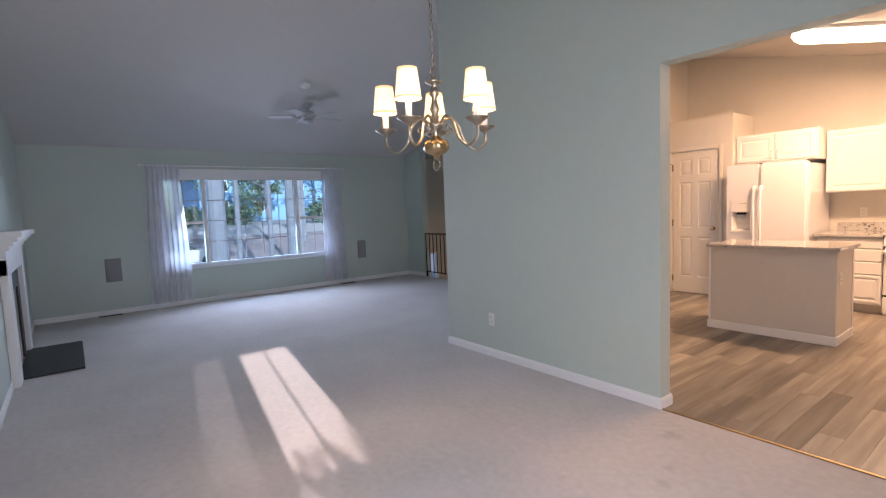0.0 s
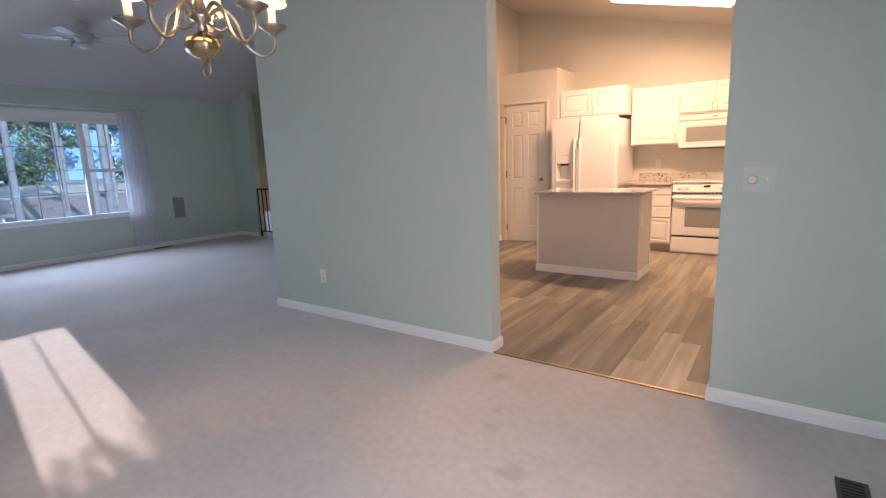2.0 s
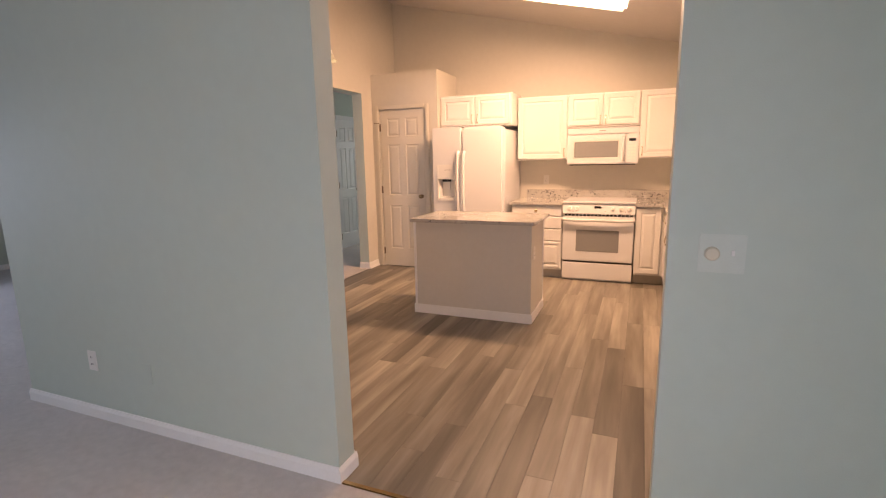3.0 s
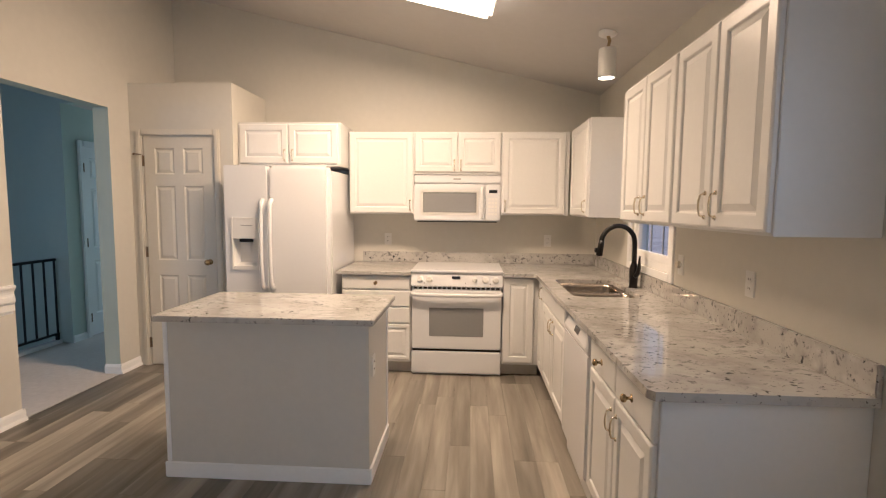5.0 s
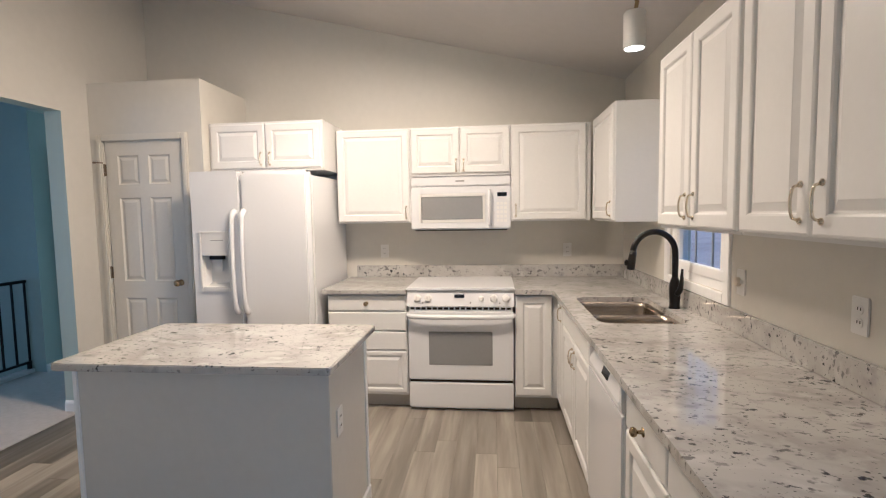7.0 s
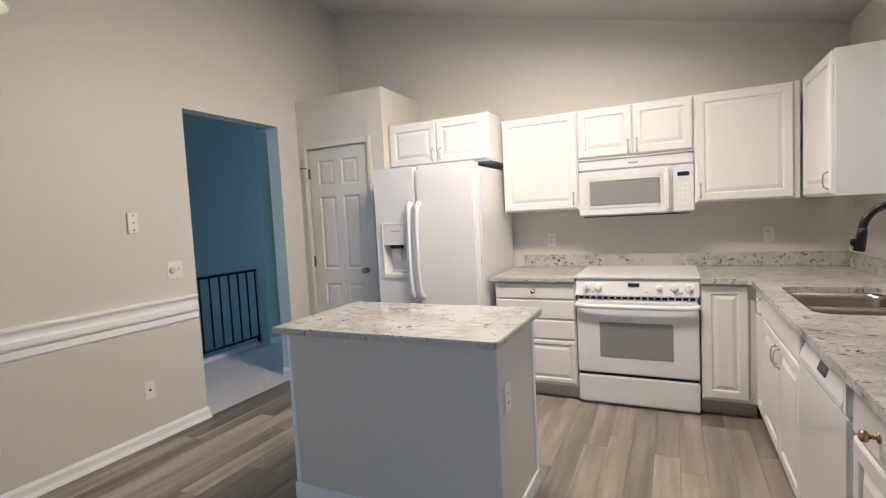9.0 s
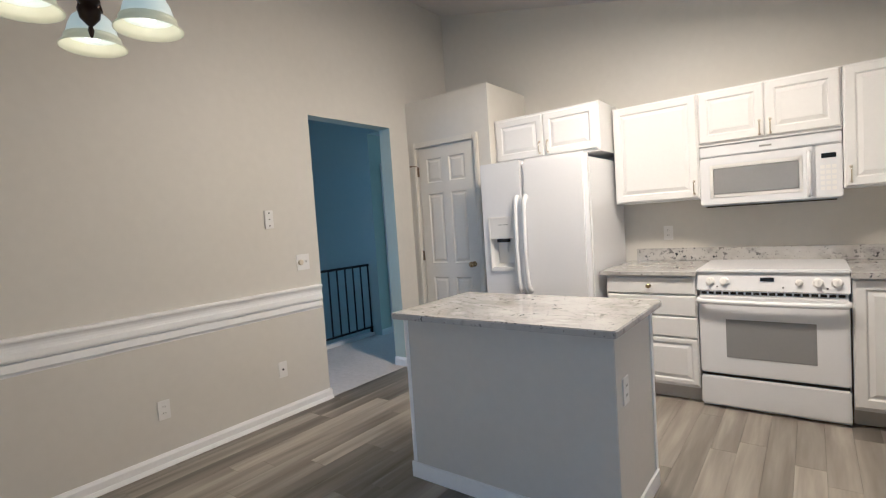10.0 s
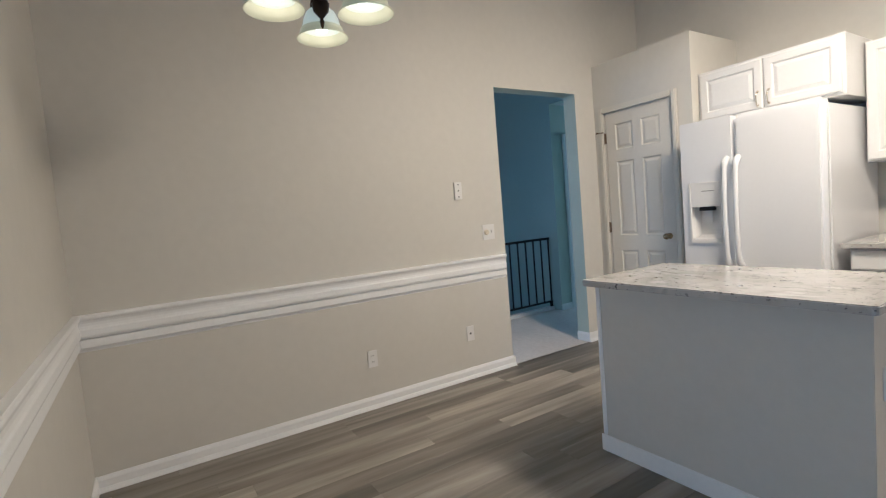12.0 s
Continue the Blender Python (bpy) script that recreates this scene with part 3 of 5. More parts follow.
def pull(parent, x, z, horizontal=False, y=0.0, size=0.09):
    h = size / 2
    a, c = ((x - h, y, z), (x + h, y, z)) if horizontal else ((x, y, z - h), (x, y, z + h))
    bm = tube(bmesh.new(), bow(a, c, (0, -0.024, 0), 14), 0.0038, 8)
    for p in (a, c):
        lathe(bm, [(0.009, 0), (0.009, 0.003), (0.005, 0.006)], 10, pose(*p, 90, 0, 0))
    return part("handle", bm, NICKEL, parent, "worn brass arched pull", True)


def small_knob(parent, x, z, y=0.0):
    return knob(parent, x, z, y, 0.0155, "knob", BRASS, "small brass knob")


def cabinet(name, label, category, x, y, z, rz, w, h, d, fronts, toe=0.0, group="", hollow=False):
    """fronts: (kind, x0, x1, z0, z1, pull) with x from 0 to w; door fronts stand 20 mm proud of the body"""
    ob = thing(name, label, category, x, y, z, rz, group)
    bm = bmesh.new()
    if hollow:
        for nm, a in (("side_panel", (0.001, 0.018, 0.02, d)), ("side_panel", (w - 0.018, w - 0.001, 0.02, d)), ("back_panel", (0.018, w - 0.018, d - 0.012, d))):
            part(nm, bx(*a, toe, h), CABINET, ob)
        part("bottom_panel", bx(0.018, w - 0.018, 0.04, d - 0.012, toe, toe + 0.02), CABINET, ob)
        box(bm, 0.018, w - 0.018, 0.02, 0.04, toe, h)
    else:
        box(bm, 0.001, w - 0.001, 0.02, d, toe, h, 0.002)
    part("face_frame" if hollow else "body", bm, CABINET, ob)
    if toe:
        part("toe_kick", bx(0.001, w - 0.001, 0.09, d, 0.0, toe - 0.001), TOEKICK, ob, "tan vinyl toe kick")
    for kind, x0, x1, z0, z1, p in fronts:
        f = part("door" if kind == "door" else "drawer_front", door_panel(bmesh.new(), x0, x1, z0, z1, 0.0195, 0.05 if kind == "door" else 0.028, kind in ("door", "panel_drawer")), CABINET, ob)
        if p == "knob":
            small_knob(f, (x0 + x1) / 2, (z0 + z1) / 2)
        elif p:
            px, pz = p
            pull(f, px, pz)
    return ob


g = 0.003
BOT, UTOP = 1.368, 2.119
UH = UTOP - BOT
UY = 7.76
# upper cabinets on the back wall
w = 0.905
cabinet("wall_cabinet", "white two-door wall cabinet above the refrigerator", "cabinet", -2.59, 7.49, 1.785, 0, w, UTOP + 0.038 - 1.785, KY1 - 7.49,
        [("door", 0.02, w / 2 - g, 0.02, UTOP + 0.02 - 1.785, (w / 2 - 0.035, 0.09)), ("door", w / 2 + g, w - 0.02, 0.02, UTOP + 0.02 - 1.785, (w / 2 + 0.035, 0.09))], group="upper cabinets")
w = 0.60
cabinet("wall_cabinet", "white single-door wall cabinet beside the microwave", "cabinet", -1.676, UY, BOT, 0, w, UH, KY1 - UY, [("door", 0.008, w - 0.008, 0.012, UH - 0.01, (w - 0.035, 0.085))], group="upper cabinets")
w = 0.795
cabinet("wall_cabinet", "short white two-door cabinet above the microwave", "cabinet", -1.075, UY, 1.735, 0, w, UTOP - 1.735, KY1 - UY,
        [("door", 0.008, w / 2 - g, 0.02, UTOP - 1.745, (w / 2 - 0.03, 0.08)), ("door", w / 2 + g, w - 0.008, 0.02, UTOP - 1.745, (w / 2 + 0.03, 0.08))], group="upper cabinets")
w = 0.608
cabinet("wall_cabinet", "white single-door wall cabinet by the corner", "cabinet", -0.279, UY, BOT, 0, w, UH, KY1 - UY, [("door", 0.008, 0.57, 0.012, UH - 0.01, (0.035, 0.085))], group="upper cabinets")
# upper cabinets on the sink wall; local x runs towards -y
w = 0.635
cabinet("wall_cabinet", "white corner wall cabinet with a plain end panel", "cabinet", 0.33, 7.748, BOT, -90, w, UH + 0.008, KX1 - 0.33, [("door", 0.02, w - 0.012, 0.012, UH, (w - 0.05, 0.085))], group="upper cabinets")
for y0, y1 in ((6.265, 5.532), (5.530, 4.822)):
    w = y0 - y1
    cabinet("wall_cabinet", "tall white two-door wall cabinet over the counter", "cabinet", 0.33, y0, BOT - 0.008, -90, w, UH + 0.016, KX1 - 0.33,
            [("door", 0.010, w / 2 - g, 0.012, UH, (w / 2 - 0.04, 0.095)), ("door", w / 2 + g, w - 0.010, 0.012, UH, (w / 2 + 0.04, 0.095))], group="upper cabinets")

# base cabinets
BH, TOE, BY = 0.862, 0.105, 7.36
w = 0.595
cabinet("base_cabinet", "white four-drawer base cabinet beside the range", "cabinet", -1.648, BY, 0, 0, w, BH, KY1 - BY,
        [("drawer", 0.008, w - 0.006, 0.735, 0.850, "knob"), ("drawer", 0.008, w - 0.006, 0.590, 0.727, None), ("drawer", 0.008, w - 0.006, 0.445, 0.582, None), ("panel_drawer", 0.008, w - 0.006, 0.125, 0.437, None)], TOE, "base cabinets")
w = 0.31
cabinet("base_cabinet", "narrow white base cabinet in the corner beside the range", "cabinet", -0.273, BY, 0, 0, w, BH, KY1 - BY, [("door", 0.006, w - 0.05, 0.125, 0.850, None)], TOE, "base cabinets")
BX = 0.018
cabinet("base_cabinet", "narrow white corner base cabinet with a pull", "cabinet", BX, 7.352, 0, -90, 0.262, BH, KX1 - BX, [("door", 0.03, 0.258, 0.125, 0.850, (0.215, 0.765))], TOE, "base cabinets")
w = 0.893
cabinet("base_cabinet", "white sink base cabinet with false front and two doors", "cabinet", BX, 7.088, 0, -90, w, BH, KX1 - BX,
        [("drawer", 0.006, w - 0.006, 0.715, 0.850, None), ("door", 0.006, w / 2 - g, 0.125, 0.706, (w / 2 - 0.035, 0.62)), ("door", w / 2 + g, w - 0.006, 0.125, 0.706, (w / 2 + 0.035, 0.62))], TOE, "base cabinets", True)
w = 0.79
cabinet("base_cabinet", "white two-drawer two-door base cabinet at the counter end", "cabinet", BX, 5.585, 0, -90, w, BH, KX1 - BX,
        [("drawer", 0.006, w / 2 - g, 0.715, 0.850, "knob"), ("drawer", w / 2 + g, w - 0.012, 0.715, 0.850, "knob"),
         ("door", 0.006, w / 2 - g, 0.125, 0.706, (w / 2 - 0.035, 0.60)), ("door", w / 2 + g, w - 0.012, 0.125, 0.706, (w / 2 + 0.035, 0.60))], TOE, "base cabinets")

# dishwasher: a slanted grip runs under the top edge of its panel
DWW = 0.60
dw = thing("dishwasher", "white dishwasher with a slanted grip under the counter", "dishwasher", BX, 6.19, 0, -90)
part("body", bx(0.006, DWW - 0.006, 0.03, 0.6, 0.0, 0.86), APPLIANCE, dw)
part("door", bx(0.010, DWW - 0.010, -0.006, 0.03, 0.12, 0.742, 0.007), APPLIANCE, dw)
bm = bmesh.new()
prof = ((-0.006, 0.746), (-0.010, 0.752), (-0.010, 0.770), (0.012, 0.838), (0.016, 0.856), (0.03, 0.856), (0.03, 0.746))
a, c = [[bm.verts.new((px, py, pz)) for py, pz in prof] for px in (0.045, DWW - 0.045)]
for i in range(len(prof)):
    j = (i + 1) % len(prof)
    bm.faces.new((a[i], a[j], c[j], c[i]))
bm.faces.new(a)
bm.faces.new(c)
part("slanted_grip", bm, APPLIANCE, dw, "bright white slanted grip")
for x0, x1 in ((0.010, 0.0445), (DWW - 0.0445, DWW - 0.010)):
    part("panel_end", bx(x0, x1, -0.008, 0.03, 0.746, 0.857, 0.004), APPLIANCE, dw)
bm = bx(-0.05, 0.05, -0.0015, 0.0015, -0.017, 0.017, 0.001)
disp_ = part("display", bm, BLACKGLASS, dw, "small dark button window")
disp_.location, disp_.rotation_euler = (DWW / 2 + 0.02, -0.0005, 0.800), (radians(-18), 0, 0)
part("kick_plate", bx(0.010, DWW - 0.010, 0.05, 0.08, 0.0, 0.112), APPLIANCE, dw)

# ---- countertops ----
CT, CTH = 0.893, 0.03


def slab_outline(bm, pts, z0, z1, holes=(), bevel=0.004):
    v = [bm.verts.new((x, y, z1)) for x, y in pts]
    f = bm.faces.new(v)
    r = bmesh.ops.extrude_face_region(bm, geom=[f])
    for e in r["geom"]:
        if isinstance(e, bmesh.types.BMVert):
            e.co.z = z0
    es = [e for e in bm.edges if abs(e.verts[0].co.z - e.verts[1].co.z) < 1e-6]
    bmesh.ops.bevel(bm, geom=es, offset=bevel, segments=2, affect="EDGES")
    return bm


counter = thing("countertop", "polished grey speckled granite countertop with low backsplash", "countertop", 0, 0, 0)
part("slab", slab_outline(bmesh.new(), [(-1.682, 7.335), (-1.050, 7.335), (-1.050, KY1 - 0.001), (-1.682, KY1 - 0.001)], CT - CTH, CT), GRANITE, counter)
part("slab", slab_outline(bmesh.new(), [(-1.0498, 7.98), (-0.2762, 7.98), (-0.2762, KY1 - 0.001), (-1.0498, KY1 - 0.001)], CT - CTH, CT - 0.001), GRANITE, counter)
SX0, SX1, SY0, SY1 = 0.095, 0.525, 6.335, 7.07


def rounded(x0, x1, y0, y1, r, n=5):
    out = []
    for cx, cy, a in ((x1 - r, y0 + r, -90), (x1 - r, y1 - r, 0), (x0 + r, y1 - r, 90), (x0 + r, y0 + r, 180)):
        for k in range(n + 1):
            t = radians(a + 90 * k / n)
            out.append((cx + r * math.cos(t), cy + r * math.sin(t)))
    return out


def slab_hole(outer, hole, z0, z1):
    bm = bmesh.new()
    for z in (z0, z1):
        vs = []
        for loop in (outer, hole):
            vv = [bm.verts.new((x, y, z)) for x, y in loop]
            vs.append(vv)
        es = []
        for vv in vs:
            for i in range(len(vv)):
                es.append(bm.edges.new((vv[i], vv[(i + 1) % len(vv)])))
        bmesh.ops.triangle_fill(bm, use_beauty=True, edges=es)
        if z == z0:
            low = vs
    for a, c in zip(low, vs):
        for i in range(len(a)):
            j = (i + 1) % len(a)
            bm.faces.new((a[i], a[j], c[j], c[i]))
    return bm


outer = [(-0.276, 7.335), (-0.05, 7.335), (-0.02, 7.325), (-0.006, 7.295), (-0.006, 4.80), (0.012, 4.772), (0.658, 4.772), (0.658, KY1 - 0.001), (-0.276, KY1 - 0.001)]
part("slab", slab_hole(outer, rounded(SX0, SX1, SY0, SY1, 0.07), CT - CTH, CT), GRANITE, counter)
bm = bmesh.new()
box(bm, -1.62, 0.638, KY1 - 0.021, KY1 - 0.001, CT, CT + 0.10, 0.003)
part("backsplash", bm, GRANITE, counter)
part("backsplash", bx(0.638, 0.659, 4.772, KY1 - 0.001, CT, CT + 0.10, 0.003), GRANITE, counter)

# sink: two steel bowls under the slab
sink = thing("kitchen_sink", "double-bowl stainless steel sink set under the granite", "sink", 0.31, 6.7025, CT - CTH)


def bowl(y0, y1):
    bm = bmesh.new()
    rows = []
    for ins, z in ((-0.012, 0), (0, -0.001), (0.006, -0.03), (0.014, -0.15), (0.05, -0.175)):
        rows.append([bm.verts.new((x, y, z)) for x, y in rounded(-0.215 + ins, 0.215 - ins, y0 + ins, y1 - ins, 0.06)])
    for a, c in zip(rows, rows[1:]):
        for i in range(len(a)):
            j = (i + 1) % len(a)
            bm.faces.new((a[i], a[j], c[j], c[i]))
    bm.faces.new(rows[-1])
    return bm


part("bowl", bowl(-0.367, -0.045), STEEL, sink, smooth=True)
part("bowl", bowl(-0.015, 0.367), STEEL, sink, smooth=True)
part("divider", bx(-0.218, 0.218, -0.046, -0.014, -0.02, -0.004, 0.004), STEEL, sink)
for yy in (-0.2, 0.17):
    part("drain", lathe(bmesh.new(), [(0.045, 0.003), (0.04, 0.006), (0.03, 0.002), (0, 0.001)], 16, pose(0, yy, -0.175)), STEEL, sink, "steel drain basket", True)

# faucet
fx, fy = 0.580, 6.72
faucet = thing("faucet", "tall black gooseneck pull-down faucet with side lever", "faucet", fx, fy, CT)
part("base", lathe(bmesh.new(), [(0.031, 0), (0.031, 0.006), (0.027, 0.012), (0.028, 0.05), (0.031, 0.09), (0.030, 0.125), (0.024, 0.155), (0.0175, 0.172), (0.016, 0.176)], 22), MATTEBLACK, faucet, smooth=True)
pts = [(0, 0, 0.16), (0, 0, 0.28)]
for k in range(1, 11):
    a = math.pi * k / 10.5
    pts.append((-0.120 * (1 - math.cos(a)), -0.02 * (1 - math.cos(a)), 0.306 + 0.122 * math.sin(a)))
part("spout", tube(bmesh.new(), spline(pts, 3), 0.0165, 14), MATTEBLACK, faucet, smooth=True)
head = part("spray_head", tube(bmesh.new(), [(-0.236, -0.040, 0.325), (-0.240, -0.041, 0.300), (-0.246, -0.042, 0.262), (-0.251, -0.043, 0.228), (-0.252, -0.043, 0.222)], [0.0175, 0.020, 0.0215, 0.0225, 0.019], 16), MATTEBLACK, faucet, smooth=True)
part("spray_button", bx(-0.283, -0.262, -0.052, -0.034, 0.245, 0.278, 0.005), MATTEBLACK, head)
part("lever", tube(bmesh.new(), spline([(0.004, -0.020, 0.085), (0.012, -0.040, 0.105), (0.018, -0.048, 0.15), (0.020, -0.045, 0.19), (0.022, -0.044, 0.225)], 3), [0.017, 0.017, 0.016, 0.015, 0.014, 0.013, 0.011, 0.010, 0.009, 0.008, 0.007, 0.0065, 0.006], 12), MATTEBLACK, faucet, smooth=True)

# ---- island ----
isl = thing("kitchen_island", "grey-white painted island cabinet with white base trim", "kitchen island", -1.60, 5.97, 0)
IX0, IX1, IY0, IY1 = -2.135, -1.058, 5.705, 6.24
part("body", bx(IX0 + 1.60, IX1 + 1.60, IY0 - 5.97, IY1 - 5.97, 0, CT - 0.03, 0.003), ISLAND, isl)
bm = bmesh.new()
box(bm, IX0 + 1.588, IX1 + 1.612, IY0 - 5.97 - 0.013, IY0 - 5.97 - 0.0005, 0, 0.085, 0.004)
box(bm, IX1 + 1.6005, IX1 + 1.6125, IY0 - 5.97, IY1 - 5.97, 0, 0.085, 0.004)
part("base_trim", bm, TRIM, isl)
part("corner_trim", bx(IX0 + 1.597, IX0 + 1.62, IY0 - 5.97 - 0.006, IY0 - 5.97 + 0.01, 0.085, CT - 0.03, 0.003), TRIM, isl)
part("end_stile", bx(IX1 + 1.5995, IX1 + 1.606, IY1 - 5.97 - 0.035, IY1 - 5.97 + 0.004, 0.085, CT - 0.03, 0.002), TRIM, isl)
itop = tagged(part("island_countertop", slab_outline(bmesh.new(), rounded(-2.125, -1.010, 5.588, 6.272, 0.018, 3), CT - 0.03, CT), GRANITE),
              "polished grey speckled granite top on the island", "countertop")

# ---- refrigerator ----
fr = thing("refrigerator", "white side-by-side refrigerator with ice dispenser", "refrigerator", -2.575, 7.212, 0)
FW, FH, FD = 0.878, 1.765, 0.85
part("body", bx(0.006, FW - 0.006, 0.085, FD, 0.02, FH - 0.035, 0.006), APPLIANCE, fr)
split = 0.358
dx0, dx1, dz0, dz1 = 0.052, 0.285, 0.905, 1.338
bm = slab_hole(rounded(0.0, split - 0.003, 0.09, FH, 0.012, 3), rounded(dx0 + 0.008, dx1 - 0.008, dz0 + 0.02, 1.165, 0.012, 3), -0.075, 0.0)
bmesh.ops.transform(bm, matrix=pose(0, 0, 0, 90, 0, 0), verts=bm.verts)
fd = part("freezer_door", bm, APPLIANCE, fr)
rd = part("fridge_door", bx(split + 0.003, FW, 0.0, 0.075, 0.09, FH, 0.03), APPLIANCE, fr)
part("gasket", bx(0.012, FW - 0.012, 0.073, 0.087, 0.10, FH - 0.012), PLASTIC, fr, "grey-white door gasket")
part("kick_grille", bx(0.01, FW - 0.01, 0.03, 0.09, 0.02, 0.085, 0.004), PLASTIC, fr)
for hx, hd in ((split - 0.033, fd), (split + 0.040, rd)):
    bm = tube(bmesh.new(), spline([(hx, 0.0, 0.755), (hx, -0.022, 0.77), (hx, -0.040, 0.82), (hx, -0.050, 0.95), (hx, -0.054, 1.12), (hx, -0.050, 1.29), (hx, -0.040, 1.42), (hx, -0.022, 1.465), (hx, 0.0, 1.48)], 3),
              [0.021] * 5 + [0.019, 0.017] + [0.0155] * 11 + [0.017, 0.019] + [0.021] * 5, 12)
    part("handle", bm, APPLIANCE, hd, "long white curved handle", True)
disp = bmesh.new()
for a in ((dx0, dx0 + 0.016, dz0, dz1), (dx1 - 0.016, dx1, dz0, dz1), (dx0 + 0.016, dx1 - 0.016, dz1 - 0.016, dz1), (dx0 + 0.016, dx1 - 0.016, dz0, dz0 + 0.028)):
    box(disp, a[0], a[1], -0.012, 0.003, a[2], a[3], 0.003)
part("dispenser_frame", disp, PLASTIC, fd)
part("dispenser_control", bx(dx0 + 0.016, dx1 - 0.016, -0.009, 0.002, 1.165, dz1 - 0.016, 0.002), PLASTIC, fd)
part("dispenser_label", bx(dx0 + 0.09, dx1 - 0.05, -0.0105, -0.008, 1.272, 1.277), SPEAKER, fd, "thin dark printed line")
bm = bmesh.new()
rw = [[bm.verts.new((px, yy, pz)) for px, pz in ((dx0 + 0.012 + q, dz0 + 0.026 + q), (dx1 - 0.012 - q, dz0 + 0.026 + q), (dx1 - 0.012 - q, 1.166 - q * 0.3), (dx0 + 0.012 + q, 1.166 - q * 0.3))] for q, yy in ((0.0, 0.0), (0.006, 0.03), (0.03, 0.066))]
for r0, r1 in zip(rw, rw[1:]):
    for i in range(4):
        bm.faces.new((r0[i], r0[(i + 1) % 4], r1[(i + 1) % 4], r1[i]))
bm.faces.new(rw[-1])
part("dispenser_well", bm, PLASTIC, fd)
part("dispenser_spout", bx(dx0 + 0.06, dx1 - 0.07, 0.012, 0.05, 1.135, 1.163, 0.003), DARK, fd, "dark grey ice chute")
part("dispenser_tray", bx(dx0 + 0.02, dx1 - 0.02, -0.006, 0.06, dz0 + 0.026, dz0 + 0.034, 0.002), PLASTIC, fd, "white slotted drip tray")
part("dispenser_paddle", bx(dx0 + 0.08, dx1 - 0.09, 0.034, 0.046, 1.05, 1.137, 0.004), PLASTIC, fd)

# ---- range ----
st = thing("range", "white slide-in electric range with glass cooktop and control panel", "stove", -1.047, 7.375, 0)
SWD = 0.769
part("body", bx(0.004, SWD - 0.004, 0.03, 0.6, 0.0, 0.885), APPLIANCE, st)
part("cooktop", bx(-0.006, SWD + 0.006, -0.015, 0.605, 0.885, 0.908, 0.007), APPLIANCE, st, "white ceramic glass cooktop")
bm = bmesh.new()
v = [bm.verts.new(p) for p in ((0, -0.028, 0.775), (SWD, -0.028, 0.775), (SWD, 0.002, 0.884), (0, 0.002, 0.884), (0, 0.04, 0.775), (SWD, 0.04, 0.775), (SWD, 0.04, 0.884), (0, 0.04, 0.884))]
for q in ((0, 1, 2, 3), (7, 6, 5, 4), (0, 4, 5, 1), (3, 2, 6, 7), (0, 3, 7, 4), (1, 5, 6, 2)):
    bm.faces.new([v[i] for i in q])
cp = part("control_panel", bm, APPLIANCE, st)
part("display", bx(0.345, 0.415, -0.016, -0.004, 0.835, 0.858), BLACKGLASS, cp, "small black clock display").rotation_euler = (0, 0, 0)
for kx, r in ((0.076, 0.023), (0.155, 0.023), (0.537, 0.016), (0.626, 0.023), (0.711, 0.023)):
    bm = lathe(bmesh.new(), [(r * 1.25, 0), (r * 1.2, 0.004), (r, 0.006), (r * 0.9, 0.02), (0, 0.021)], 18, pose(kx, -0.012, 0.83, 75, 0, 0))
    box(bm, kx - 0.005, kx + 0.005, -0.042, -0.02, 0.83 - r * 0.9, 0.83 + r * 0.9, 0.002)
    part("control_knob", bm, PLASTIC, cp, "white control knob", False)
for kx in (0.115, 0.46, 0.668):
    part("indicator", bx(kx - 0.004, kx + 0.004, -0.030, -0.02, 0.797, 0.803), DARK, cp, "tiny dark indicator mark")
# solid black block, the slot's inner shade as colour
part("vent_gap", bx(0.012, SWD - 0.012, -0.006, 0.03, 0.744, 0.774), DARK, st, "black backing as shade in the vent slot")
for i in range(18):
    part("vent_louver", bx(0.012 + i * 0.0415, 0.012 + i * 0.0415 + 0.0405, -0.012, 0.0, 0.7435, 0.7475, 0.001), APPLIANCE, st)
od = part("oven_door", bx(0.004, SWD - 0.004, -0.022, 0.03, 0.232, 0.742, 0.01), APPLIANCE, st)
part("window", bx(0.155, SWD - 0.155, -0.0245, -0.02, 0.345, 0.59, 0.002), GREYGLASS, od, "grey tinted oven window")
bm = bmesh.new()
tube(bm, spline([(0.01, -0.02, 0.715), (0.03, -0.058, 0.708), (0.2, -0.068, 0.705), (SWD - 0.2, -0.068, 0.705), (SWD - 0.03, -0.058, 0.708), (SWD - 0.01, -0.02, 0.715)], 4), 0.017, 10)
part("handle", bm, APPLIANCE, od, "wide white bar handle", True)
part("vent_bar", bx(0.012, SWD - 0.012, -0.012, 0.0, 0.765, 0.770, 0.001), APPLIANCE, st)
for i in range(19):
    part("vent_tooth", bx(0.012 + i * 0.0408, 0.022 + i * 0.0408, -0.0115, 0.0, 0.747, 0.766), APPLIANCE, st)
# black strip painted in for the shade between door and drawer
part("lower_gap", bx(0.01, SWD - 0.01, -0.004, 0.03, 0.20, 0.232), DARK, st, "black strip as shade above the storage drawer")
part("storage_drawer", bx(0.004, SWD - 0.004, -0.020, 0.03, 0.022, 0.212, 0.008), APPLIANCE, st)

